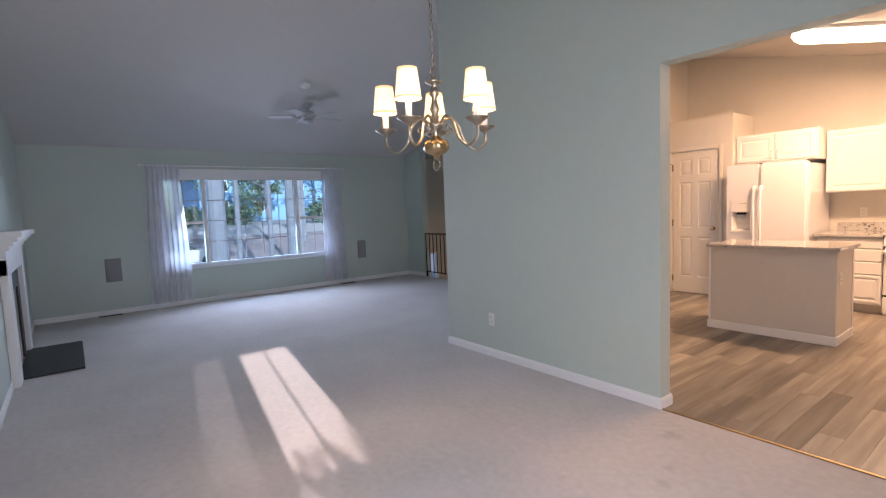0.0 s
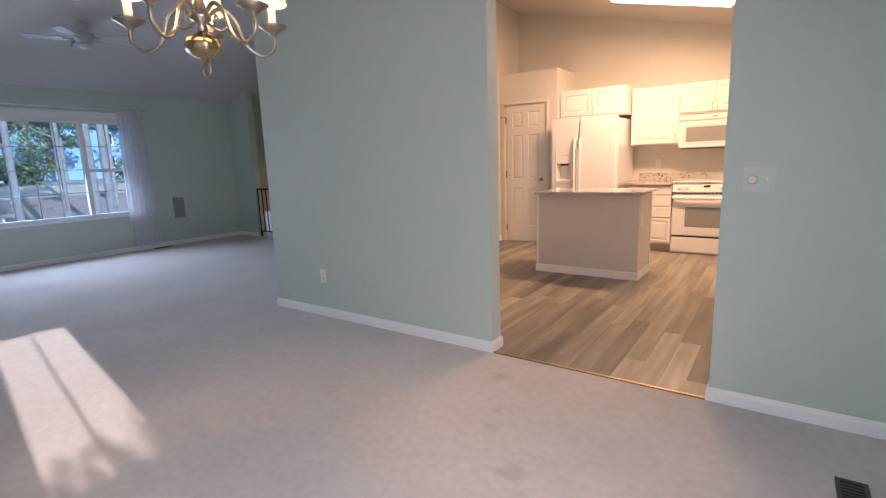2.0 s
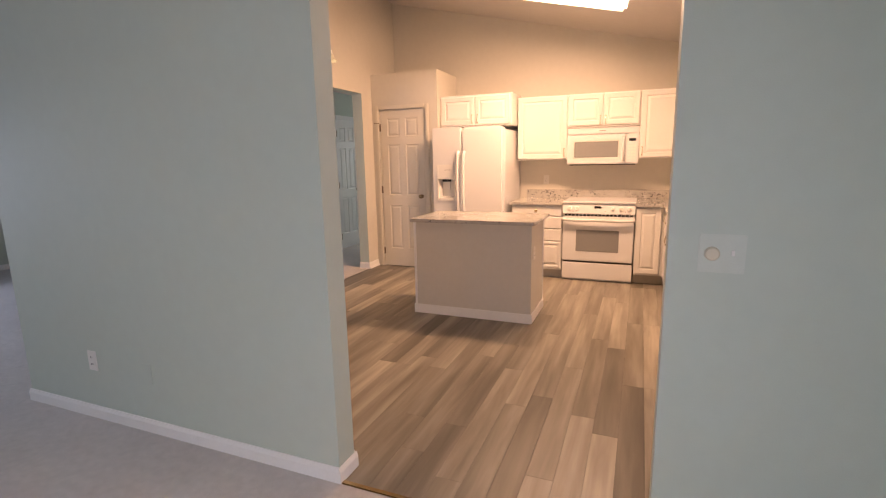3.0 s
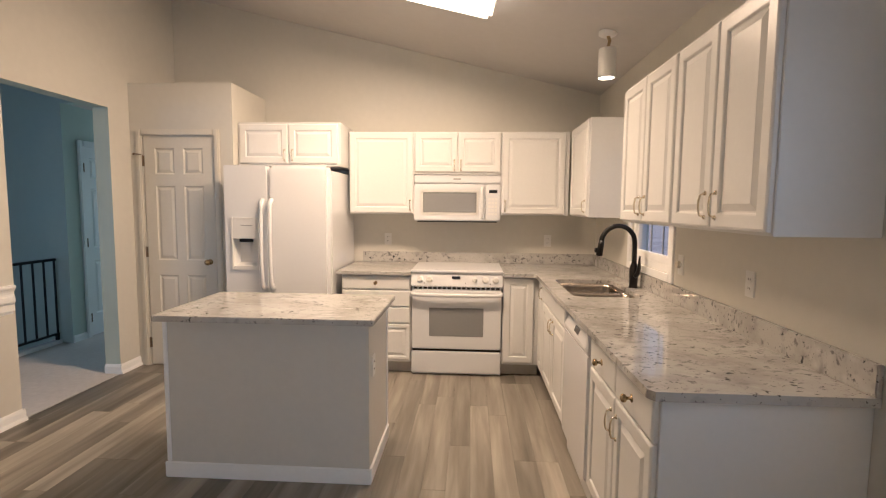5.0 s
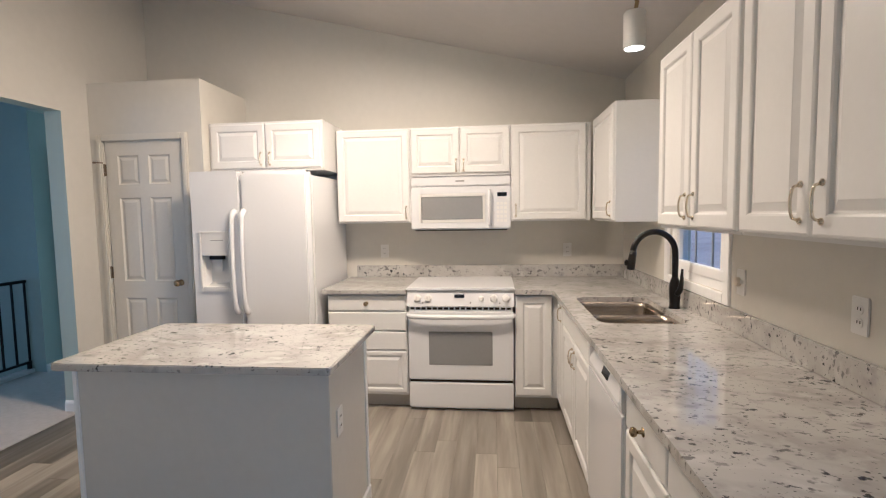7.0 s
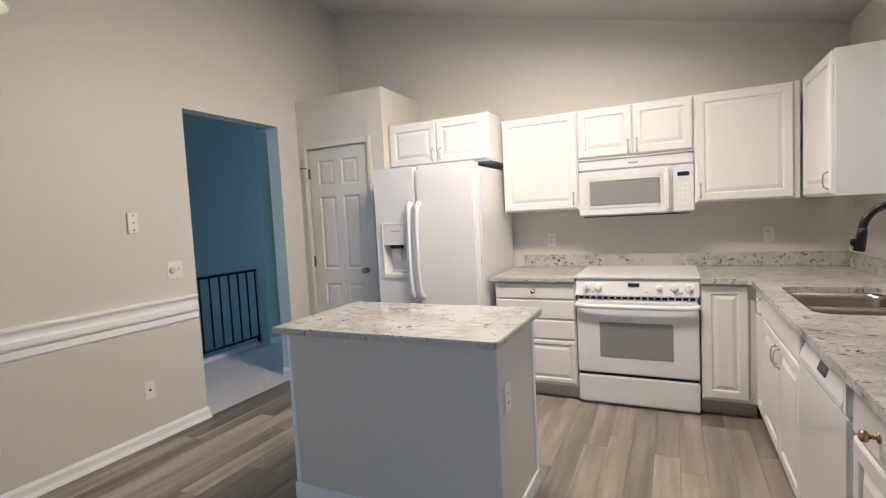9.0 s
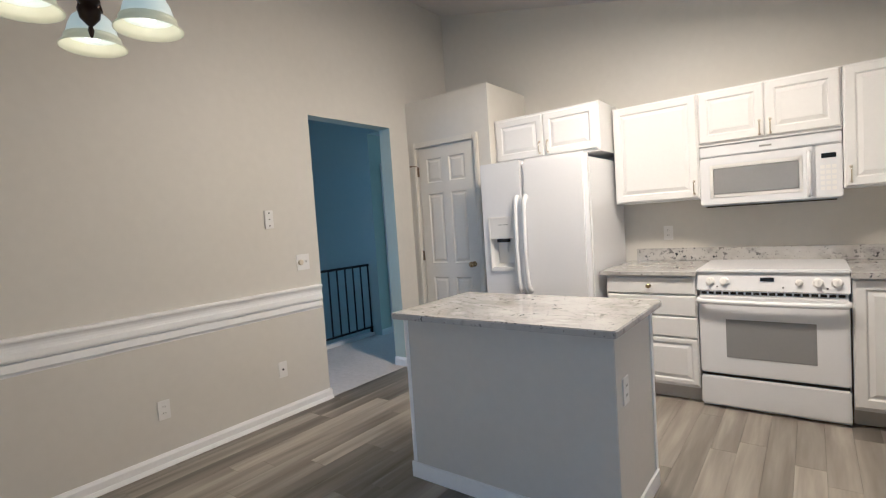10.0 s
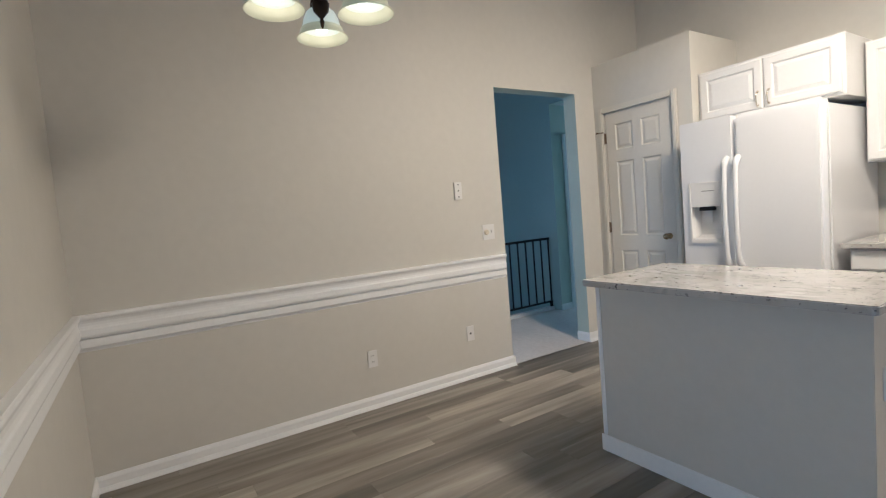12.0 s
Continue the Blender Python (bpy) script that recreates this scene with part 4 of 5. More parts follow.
# ---- microwave ----
mw = thing("microwave", "white over-the-range microwave with grey window", "microwave", -1.075, 7.79, 1.306)
MW, MH = 0.793, 0.427
part("body", bx(0.002, MW - 0.002, 0.03, 0.31, 0.002, MH), APPLIANCE, mw)
part("bottom_vent", bx(0.03, MW - 0.03, 0.005, 0.30, -0.006, 0.002, 0.002), DARK, mw, "dark underside vent")
part("top_grille", bx(0, MW, 0.0, 0.032, MH - 0.078, MH, 0.008), APPLIANCE, mw)
md = part("door", bx(0, 0.652, -0.006, 0.03, 0.008, MH - 0.083, 0.008), APPLIANCE, mw)
part("window", bx(0.085, 0.572, -0.0085, -0.004, 0.085, 0.265, 0.002), GREYGLASS, md, "grey tinted microwave window")
wf = bmesh.new()
for a in ((0.062, 0.085, 0.06, 0.290), (0.572, 0.592, 0.06, 0.290), (0.085, 0.572, 0.265, 0.290), (0.085, 0.572, 0.06, 0.085)):
    box(wf, a[0], a[1], -0.011, -0.005, a[2], a[3], 0.003)
part("window_frame", wf, PLASTIC, md)
part("handle", tube(bmesh.new(), spline([(0.624, -0.004, 0.035), (0.624, -0.030, 0.06), (0.624, -0.038, 0.17), (0.624, -0.030, 0.28), (0.624, -0.004, 0.31)], 4), 0.0125, 10), APPLIANCE, md, "white vertical bar handle", True)
mp_ = part("control_panel", bx(0.657, MW, -0.006, 0.03, 0.008, MH - 0.083, 0.008), APPLIANCE, mw)
part("display", bx(0.688, 0.762, -0.0085, -0.005, 0.262, 0.292, 0.001), BLACKGLASS, mp_, "black clock display")
bm = bmesh.new()
for r_ in range(5):
    for c_ in range(3):
        box(bm, 0.682 + c_ * 0.029, 0.704 + c_ * 0.029, -0.0072, -0.005, 0.06 + r_ * 0.034, 0.082 + r_ * 0.034, 0.001)
part("keypad", bm, PLASTIC, mp_)
part("badge", bx(0.36, 0.43, -0.002, 0.001, MH - 0.045, MH - 0.033), SPEAKER, mw, "small grey oval badge")

# ---- kitchen light fixtures ----
strip = thing("ceiling_strip_light", "lit fluorescent box light on the sloped kitchen ceiling", "ceiling light")
strip.matrix_basis = pose(-1.005, 6.43, zc(-1.005), 0, SLOPE, 0)
part("housing", bx(-0.62, 0.62, -0.15, 0.15, -0.035, -0.001, 0.004), TRIM, strip)
part("diffuser", bx(-0.612, 0.612, -0.145, 0.145, -0.128, -0.033, 0.025), DIFFUSER, strip, "glowing white acrylic diffuser")

can = thing("ceiling_spotlight", "lit white cylinder spotlight above the sink", "spotlight", 0.33, 6.66, zc(0.33))
part("canopy", lathe(bmesh.new(), [(0, 0.01), (0.06, 0.01), (0.06, -0.012), (0.045, -0.022), (0, -0.024)], 20), TRIM, can, smooth=True)
part("swivel", tube(bmesh.new(), [(0, 0, -0.02), (0.012, 0, -0.05), (0, 0, -0.105)], 0.011, 10), BRASS, can, "brass swivel arm")
part("can", lathe(bmesh.new(), [(0, -0.10), (0.05, -0.10), (0.056, -0.108), (0.056, -0.290), (0.05, -0.290), (0.05, -0.278)], 24), PLASTIC, can, smooth=False)
part("bulb", lathe(bmesh.new(), [(0, -0.284), (0.049, -0.282), (0.049, -0.268), (0, -0.263)], 20), SPOTFACE, can, "glowing flood bulb")

PX, PY, PZ = -2.424, 4.524, 2.045
PS = 0.84
pen = thing("pendant_chandelier", "dark bronze three-light pendant with lit bell glass shades", "chandelier", PX, PY, PZ)
part("stem", lathe(bmesh.new(), [(0, 0.0), (0.006, 0.012), (0.010, 0.03), (0.006, 0.042), (0.03, 0.07), (0.036, 0.10), (0.024, 0.115), (0.036, 0.13), (0.03, 0.155), (0.018, 0.17), (0.016, 0.42), (0.03, 0.45), (0.02, 0.48), (0.007, 0.5), (0.007, zc(PX) - PZ - 0.03)], 18), BRONZE, pen, smooth=True)
part("canopy", lathe(bmesh.new(), [(0.012, zc(PX) - PZ - 0.06), (0.05, zc(PX) - PZ - 0.03), (0.065, zc(PX) - PZ + 0.01)], 20), BRONZE, pen, smooth=True)
for ax, ay in ((-2.379, 4.327), (-2.595, 4.584), (-2.298, 4.661)):
    dx, dy = ax - PX, ay - PY
    arm = part("arm", tube(bmesh.new(), spline([(dx * 0.1, dy * 0.1, 0.14), (dx * 0.25, dy * 0.25, 0.32), (dx * 0.55, dy * 0.55, 0.43), (dx * 0.9, dy * 0.9, 0.37), (dx, dy, 0.26)], 5), 0.008, 8), BRONZE, pen, smooth=True)
    part("holder", lathe(bmesh.new(), [(0.012, 0.29), (0.02, 0.255), (0.034, 0.235), (0.036, 0.195), (0.042, 0.17), (0.033, 0.145)], 18, pose(dx, dy, 0)), BRONZE, arm, smooth=True)
    for nm, prof, m_, lb in (("shade", [(0.036, 0.15), (0.056, 0.146), (0.074, 0.13), (0.088, 0.10), (0.097, 0.066), (0.101, 0.050), (0.097, 0.049), (0.093, 0.066), (0.084, 0.098), (0.070, 0.126), (0.052, 0.141)], BELLGLASS, "glowing frosted bell glass"),
                             ("shade_rim", [(0.101, 0.050), (0.1085, 0.049), (0.1085, 0.045), (0.106, 0.042), (0.116, 0.024), (0.131, 0.006), (0.132, 0.002), (0.127, 0.002), (0.112, 0.022), (0.100, 0.042), (0.097, 0.049)], BELLRIM, "dimmer cream flared rim")):
        part(nm, lathe(bmesh.new(), [(r_ * PS, 0.175 - (0.175 - z_) * PS) for r_, z_ in prof], 32, pose(dx, dy, 0)), m_, arm, lb, True)
    part("bulb", lathe(bmesh.new(), [(0.012, 0.15), (0.03, 0.115), (0.034, 0.085), (0.022, 0.06), (0, 0.053)], 14, pose(dx, dy, 0)), BULB, arm, "glowing bulb", True)
    lamp("pendant_bulb_light", "POINT", 0.45, Matrix.Translation((ax, ay, PZ + 0.015)), WARM, 0.03)

# ---- dining chandelier ----
CX, CY, CZ = -1.447, 1.627, 1.53
ch = thing("chandelier", "antique brass five-arm chandelier with lit cream shades", "chandelier", CX, CY, CZ)
part("finial_ring", tube(bmesh.new(), [(0.022 * math.cos(a * math.pi / 8), 0, 0.024 + 0.022 * math.sin(a * math.pi / 8)) for a in range(17)], 0.004, 8), ANTIQUE, ch, smooth=True)
bm = lathe(bmesh.new(), [(0, 0.045), (0.012, 0.05), (0.014, 0.06), (0.035, 0.068), (0.052, 0.085), (0.054, 0.105), (0.045, 0.122), (0.02, 0.132), (0.014, 0.14)], 40)
for v in bm.verts:
    r = math.hypot(v.co.x, v.co.y)
    if r > 0.016:
        k = 1 + 0.035 * math.cos(10 * math.atan2(v.co.y, v.co.x) + 40 * v.co.z)
        v.co.x *= k
        v.co.y *= k
part("melon_ball", bm, BRASS, ch, "fluted polished brass ball", True)
part("column", lathe(bmesh.new(), [(0.014, 0.14), (0.012, 0.165), (0.03, 0.175), (0.032, 0.19), (0.016, 0.20), (0.018, 0.215), (0.012, 0.23), (0.02, 0.25), (0.013, 0.275), (0.01, 0.295), (0.02, 0.31), (0.016, 0.33), (0.01, 0.345), (0.03, 0.355), (0.036, 0.362), (0.012, 0.368), (0.008, 0.38)], 22), ANTIQUE, ch, smooth=True)
part("top_loop", tube(bmesh.new(), [(0.02 * math.cos(a * math.pi / 8), 0, 0.398 + 0.02 * math.sin(a * math.pi / 8)) for a in range(17)], 0.0035, 8), ANTIQUE, ch, smooth=True)
R5 = 0.222
for deg in (143, 215, 297, 9, 71):
    a = radians(deg)
    ux, uy = math.cos(a), math.sin(a)

    def at(r, z):
        return (ux * r, uy * r, z)
    arm = part("arm", tube(bmesh.new(), spline([at(0.02, 0.185), at(0.06, 0.215), at(0.10, 0.185), at(0.13, 0.115), at(0.18, 0.085), at(0.222, 0.115), at(R5, 0.165)], 6), 0.0062, 9), ANTIQUE, ch, smooth=True)
    part("scroll", tube(bmesh.new(), spline([at(0.03, 0.16), at(0.055, 0.15), at(0.075, 0.165), at(0.068, 0.18), at(0.058, 0.172)], 5), 0.004, 8), ANTIQUE, arm, smooth=True)
    m = Matrix.Translation(at(R5, 0))
    part("drip_pan", lathe(bmesh.new(), [(0.006, 0.148), (0.010, 0.158), (0.022, 0.166), (0.046, 0.181), (0.046, 0.184), (0.022, 0.177), (0, 0.176)], 24, m), ANTIQUE, arm, smooth=True)
    part("candle_sleeve", lathe(bmesh.new(), [(0.0125, 0.178), (0.0125, 0.262), (0.009, 0.266)], 16, m), PLASTIC, arm, "white candle sleeve", True)
    part("shade", lathe(bmesh.new(), [(0.050, 0.252), (0.037, 0.362), (0.0355, 0.362), (0.0485, 0.252)], 28, m), SHADE, arm, "glowing cream fabric shade", True)
    for r0, z0, r1, z1 in ((0.0508, 0.2505, 0.0500, 0.2595), (0.0383, 0.3545, 0.0376, 0.3635)):
        part("trim_band", lathe(bmesh.new(), [(r0, z0), (r1, z1), (r1 - 0.0025, z1), (r0 - 0.0025, z0), (r0, z0)], 28, m), SHADEBAND, arm, "golden edge braid", True)
    lamp("chandelier_bulb_light", "POINT", 6.0, Matrix.Translation((CX + ux * R5, CY + uy * R5, CZ + 0.31)), WARM, 0.02)
z = 0.416
k = 0
while z < zc(CX) - CZ - 0.03:
    pts = [(0.008 * math.cos(t * math.pi / 6), 0, z + 0.013 + 0.019 * math.sin(t * math.pi / 6)) for t in range(13)]
    link = part("chain_link", tube(bmesh.new(), pts, 0.0022, 6), ANTIQUE, ch, smooth=True)
    link.rotation_euler = (0, 0, radians(90 * (k % 2) + 20))
    z += 0.032
    k += 1
part("canopy", lathe(bmesh.new(), [(0.01, zc(CX) - CZ - 0.045), (0.05, zc(CX) - CZ - 0.03), (0.065, zc(CX) - CZ + 0.015)], 20), ANTIQUE, ch, smooth=True)

# ---- switches and outlets ----


def plate(name, label, category, x, y, z, rz, w=0.07, h=0.114, kind="outlet", paint=None):
    ob = thing(name, label, category, x, y, z, rz)
    part("cover", bx(-w / 2, w / 2, -0.016 if kind == "phone" else -0.006, 0, -h / 2, h / 2, 0.0025), paint or PLASTIC, ob)
    if kind == "outlet":
        for dz in (-0.02, 0.02):
            part("socket", lathe(bmesh.new(), [(0.0165, -0.002), (0.016, 0.0015), (0, 0.0016)], 16, pose(0, -0.006, dz, 90, 0, 0)), PLASTIC, ob)
            for sx in (-0.006, 0.006):
                part("slot", bx(sx - 0.0012, sx + 0.0012, -0.0085, -0.006, dz - 0.003, dz + 0.006), DARK, ob, "dark slot")
    elif kind == "jack":
        part("jack_port", bx(-0.007, 0.007, -0.0085, -0.005, -0.007, 0.007, 0.001), DARK, ob, "dark phone jack")
    elif kind == "dimmer":
        part("dimmer_knob", lathe(bmesh.new(), [(0.021, 0), (0.02, 0.012), (0.017, 0.016), (0, 0.017)], 20, pose(-w * 0.21, -0.006, 0, 90, 0, 0)), mat("almond_knob", (0.66, 0.60, 0.47), 0.4), ob, "round almond dimmer knob")
        part("toggle", bx(w * 0.23 - 0.004, w * 0.23 + 0.004, -0.016, -0.005, -0.004, 0.012, 0.0015), PLASTIC, ob)
    elif kind == "phone":
        for dz in (-0.045, 0.0, 0.045):
            part("screw", lathe(bmesh.new(), [(0.005, 0), (0.004, 0.003), (0, 0.003)], 10, pose(0, -0.016, dz, 90, 0, 0)), DARK, ob, "dark screw")
    return ob


plate("switch_plate", "double pale plate with round almond dimmer and toggle", "light switch", -0.013, 3.37, 1.117, 0, 0.124, 0.116, "dimmer", mat("pale_mint_plate", (0.59, 0.645, 0.59), 0.4, var=0.05, scale=20))
plate("wall_outlet", "white duplex outlet on the mint wall", "outlet", -3.01, 3.37, 0.345, 0)
plate("blank_plate", "painted blank plate on the mint wall", "wall plate", -2.58, 3.37, 0.335, 0, kind="blank", paint=MINT)
plate("phone_plate", "white wall phone plate with three screws", "wall plate", KX0, 5.853, 1.43, 90, 0.066, 0.128, "phone")
plate("switch_plate", "double white plate with dimmer on the cream wall", "light switch", KX0, 6.114, 1.10, 90, 0.116, 0.118, "dimmer")
plate("jack_plate", "white phone jack plate below the chair rail", "wall plate", KX0, 5.866, 0.345, 90, 0.07, 0.114, "jack")
plate("wall_outlet", "white duplex outlet below the chair rail", "outlet", KX0, 5.053, 0.335, 90)
plate("wall_outlet", "white duplex outlet above the backsplash", "outlet", -1.37, KY1, 1.118, 0)
plate("wall_outlet", "white duplex outlet above the backsplash", "outlet", 0.20, KY1, 1.118, 0)
plate("wall_outlet", "white duplex outlet above the long counter", "outlet", KX1, 5.468, 1.12, -90)
plate("switch_plate", "white switch plate beside the sink window", "light switch", KX1, 6.16, 1.12, -90, kind="dimmer")
plate("wall_outlet", "white duplex outlet on the end of the island", "outlet", IX1 + 0.0005, 5.81, 0.60, 90)

# ---- windows ----


def window_unit(name, label, x, y0, y1, z0, z1, face, mullions, cols, rows, rails=()):
    """a window in a wall that runs along y; face = +1 when the room lies towards +x"""
    ob = tagged(thing(name, label, "window", x, (y0 + y1) / 2, z0), kind="structure")
    hy, h = (y1 - y0) / 2, z1 - z0
    fr_ = bmesh.new()
    for a in ((-hy, -hy + 0.045, 0, h), (hy - 0.045, hy, 0, h), (-hy + 0.045, hy - 0.045, 0, 0.05), (-hy + 0.045, hy - 0.045, h - 0.045, h)):
        box(fr_, -0.05, 0.03, a[0], a[1], a[2], a[3], 0.004)
    part("window_frame", fr_, TRIM, ob)
    edges = [-hy + 0.045] + [m - (y0 + y1) / 2 for m in mullions] + [hy - 0.045]
    for m in mullions:
        c = m - (y0 + y1) / 2
        part("mullion", bx(-0.05, 0.03, c - 0.03, c + 0.03, 0.05, h - 0.045, 0.004), TRIM, ob)
    for i in range(len(edges) - 1):
        a = edges[i] + (0.03 if i else 0)
        c = edges[i + 1] - (0.03 if i < len(edges) - 2 else 0)
        p = part("pane", bx(-0.012, -0.008, a, c, 0.05, h - 0.045), BLUECAST if face > 0 else GLASS, ob)
        p.visible_shadow = False
        for k in range(1, cols[i]):
            yy = a + (c - a) * k / cols[i]
            part("muntin", bx(-0.014, -0.006, yy - 0.005, yy + 0.005, 0.05, h - 0.045), MUNTIN, ob)
        for k in range(1, rows[i]):
            zz = 0.05 + (h - 0.095) * k / rows[i]
            part("muntin", bx(-0.0145, -0.0055, a, c, zz - 0.005, zz + 0.005), MUNTIN, ob)
        if i in rails:
            part("meeting_rail", bx(-0.03, 0.015, a, c, h * 0.49 - 0.022, h * 0.49 + 0.022, 0.003), TRIM, ob)
    return ob


w1 = window_unit("window_1", "white picture window with grille and double-hung sides", -8.47, WY0, WY1, WZ0, WZ1, 1, (2.165, 3.70), (2, 5, 2), (4, 4, 4), (0, 2))
bm = bmesh.new()
box(bm, 0.05, 0.068, -1.475, 1.475, WZ1 - WZ0, WZ1 - WZ0 + 0.12, 0.004)
box(bm, 0.05, 0.068, -1.465, -1.405, 0.0, WZ1 - WZ0, 0.004)
box(bm, 0.05, 0.068, 1.405, 1.465, 0.0, WZ1 - WZ0, 0.004)
part("casing", bm, TRIM, w1)
part("window_sill", bx(0.03, 0.10, -1.48, 1.48, -0.025, 0.0, 0.006), TRIM, w1)
part("apron", bx(0.05, 0.066, -1.44, 1.44, -0.085, -0.026, 0.004), MINT, w1)
w2 = window_unit("window_2", "white double-hung window over the kitchen sink", 0.72, SW0, SW1, SZ0, SZ1, -1, (), (3,), (3,), ())
bm = bmesh.new()
hy = (SW1 - SW0) / 2
for a in ((-hy - 0.058, -hy, -0.05, 1.06), (hy, hy + 0.058, -0.05, 1.06), (-hy, hy, 1.005, 1.06), (-hy, hy, -0.05, 0.0)):
    box(bm, -0.076, -0.06, a[0], a[1], a[2], a[3], 0.003)
part("casing", bm, TRIM, w2)
for yy in (-hy + 0.045, hy - 0.095):
    part("sash_stile", bx(-0.045, -0.016, yy, yy + 0.05, 0.05, 0.96, 0.004), TRIM, w2)
part("sash_rail", bx(-0.05, -0.02, -hy + 0.045, hy - 0.045, 0.045, 0.10, 0.004), TRIM, w2)
w3 = window_unit("window_3", "white window beside the breakfast area", 0.72, NW0, NW1, NZ0, NZ1, -1, (), (2,), (4,), ())
w4 = window_unit("window_4", "narrow glass sidelight in the foyer", -8.48, 6.62, 6.88, -0.9, 0.42, 1, (), (1,), (3,), ())
pd = tagged(thing("door_patio", "white framed glass patio door letting in low sun", "door", 0.72, 0.0, 0.0), kind="structure")
bm = bmesh.new()
for a in ((PD0, PD0 + 0.05, 0, 2.05), (PD1 - 0.05, PD1, 0, 2.05), (PD0 + 0.05, PD1 - 0.05, 2.0, 2.05), (PD0 + 0.05, PD1 - 0.05, 0.0, 0.09), (0.595, 0.755, 0.09, 2.0)):
    box(bm, -0.04, 0.04, a[0], a[1], a[2], a[3], 0.003)
part("door_frame", bm, TRIM, pd)
part("muntin", bx(-0.02, 0.0, 0.985, 0.997, 0.09, 2.0), TRIM, pd)
# first pane, out of view, is greyed to weaken the left strip of sun
for a, c, gm in ((PD0 + 0.05, 0.595, glass_material("sun_dimming_glass", (0.40, 0.40, 0.40))), (0.755, 0.98, GLASS), (1.002, PD1 - 0.05, GLASS)):
    p = part("pane", bx(-0.012, -0.008, a, c, 0.09, 2.0), gm, pd)
    if gm is GLASS:
        p.visible_shadow = False

# sheer curtains on a white rod
rod = thing("curtain_rod", "slim white curtain rod above the picture window", "curtain rod", -8.33, 2.95, 2.19)
part("pole", tube(bmesh.new(), [(0, -1.64, 0), (0, 1.64, 0)], 0.011, 12), TRIM, rod, smooth=True)
for yy in (-1.66, 1.66):
    part("finial", lathe(bmesh.new(), [(0, -0.02), (0.018, -0.01), (0.02, 0.008), (0.01, 0.02), (0, 0.022)], 14, pose(0, yy, 0, 90, 0, 0)), TRIM, rod, smooth=True)
for yy in (-1.60, 0.0, 1.60):
    part("bracket", bx(-0.09, 0.006, yy - 0.008, yy + 0.008, -0.012, 0.004, 0.002), TRIM, rod)


def curtain(y0, y1, label, seed):
    rnd = random.Random(seed)
    n, rows = 72, 14
    ph = [rnd.uniform(0, 6.28) for _ in range(6)]
    bm = bmesh.new()
    g_ = []
    for j in range(rows + 1):
        v = j / rows
        z = 2.215 - v * 2.135
        row = []
        for i in range(n + 1):
            u = i / n
            am = 0.018 + 0.022 * v
            d = am * math.sin(u * 44 + ph[0] + 0.6 * math.sin(v * 3 + ph[1])) + 0.5 * am * math.sin(u * 23 + ph[2] + v * 1.3)
            mid, half = (y0 + y1) / 2, (y1 - y0) / 2
            spread = 0.82 + 0.18 * v + 0.03 * math.sin(v * 7 + ph[3])
            row.append(bm.verts.new((-8.33 + d, mid + (u * 2 - 1) * half * spread + 0.02 * v * math.sin(u * 9 + ph[4]), z)))
        g_.append(row)
    for a, c in zip(g_, g_[1:]):
        for i in range(n):
            bm.faces.new((a[i], a[i + 1], c[i + 1], c[i]))
    return tagged(part("sheer_curtain", bm, SHEER, smooth=True), label, "curtain", "sheer curtains")


curtain(1.30, 1.87, "gathered white sheer curtain panel hanging to the floor", 3)
curtain(4.10, 4.56, "gathered white sheer curtain panel, narrower, hanging to the floor", 8)

# ---- living room ----
fp = thing("fireplace", "white painted fireplace mantel with black slate surround", "fireplace", -6.05, -0.10, 0)
for xx in (-0.85, 0.60):
    part("pilaster", bx(xx, xx + 0.25, 0.002, 0.062, 0, 1.09, 0.006), TRIM, fp)
part("frieze", bx(-0.85, 0.85, 0.002, 0.060, 0.95, 1.20, 0.005), TRIM, fp)
bm = bmesh.new()
for k, (z0, z1, d) in enumerate(((1.16, 1.20, 0.085), (1.20, 1.235, 0.115), (1.235, 1.27, 0.145), (1.27, 1.32, 0.18))):
    box(bm, -0.86 - 0.02 * k, 0.86 + 0.02 * k, 0.002, d, z0, z1, 0.008)
part("mantel_shelf", bm, TRIM, fp)
bm = bmesh.new()
for a in ((-0.60, -0.40, 0, 0.95), (0.40, 0.60, 0, 0.95), (-0.40, 0.40, 0.75, 0.95)):
    box(bm, a[0], a[1], 0.002, 0.02, a[2], a[3], 0.002)
part("slate_surround", bm, HEARTH, fp, "black slate facing")
bm = bmesh.new()
for a in ((-0.40, 0.40, -0.52, -0.50, 0, 0.75), (-0.42, -0.40, -0.52, -0.122, 0, 0.75), (0.40, 0.42, -0.52, -0.122, 0, 0.75), (-0.42, 0.42, -0.52, -0.122, 0.75, 0.77), (-0.42, 0.42, -0.52, -0.122, -0.02, 0.0)):
    box(bm, *a)
part("firebox", bm, DARK, fp, "sooty black firebox")
tagged(part("hearth_slab", bx(-6.71, -5.44, -0.076, 0.405, 0.0, 0.022, 0.004), HEARTH), "flat black slate hearth slab on the carpet", "hearth")

for y0, y1, z0, z1 in ((0.757, 0.96, 0.48, 0.825), (4.87, 5.05, 0.455, 0.80)):
    sp = thing("wall_speaker", "flush grey in-wall speaker grille", "speaker", -8.42, (y0 + y1) / 2, z0, 90, "wall speakers")
    hw, h = (y1 - y0) / 2, z1 - z0
    part("frame", bx(-hw, hw, -0.008, 0, 0, h, 0.003), SPEAKER, sp)
    part("grille", bx(-hw + 0.008, hw - 0.008, -0.011, -0.006, 0.008, h - 0.008, 0.002), SPEAKER, sp, "grey cloth grille")


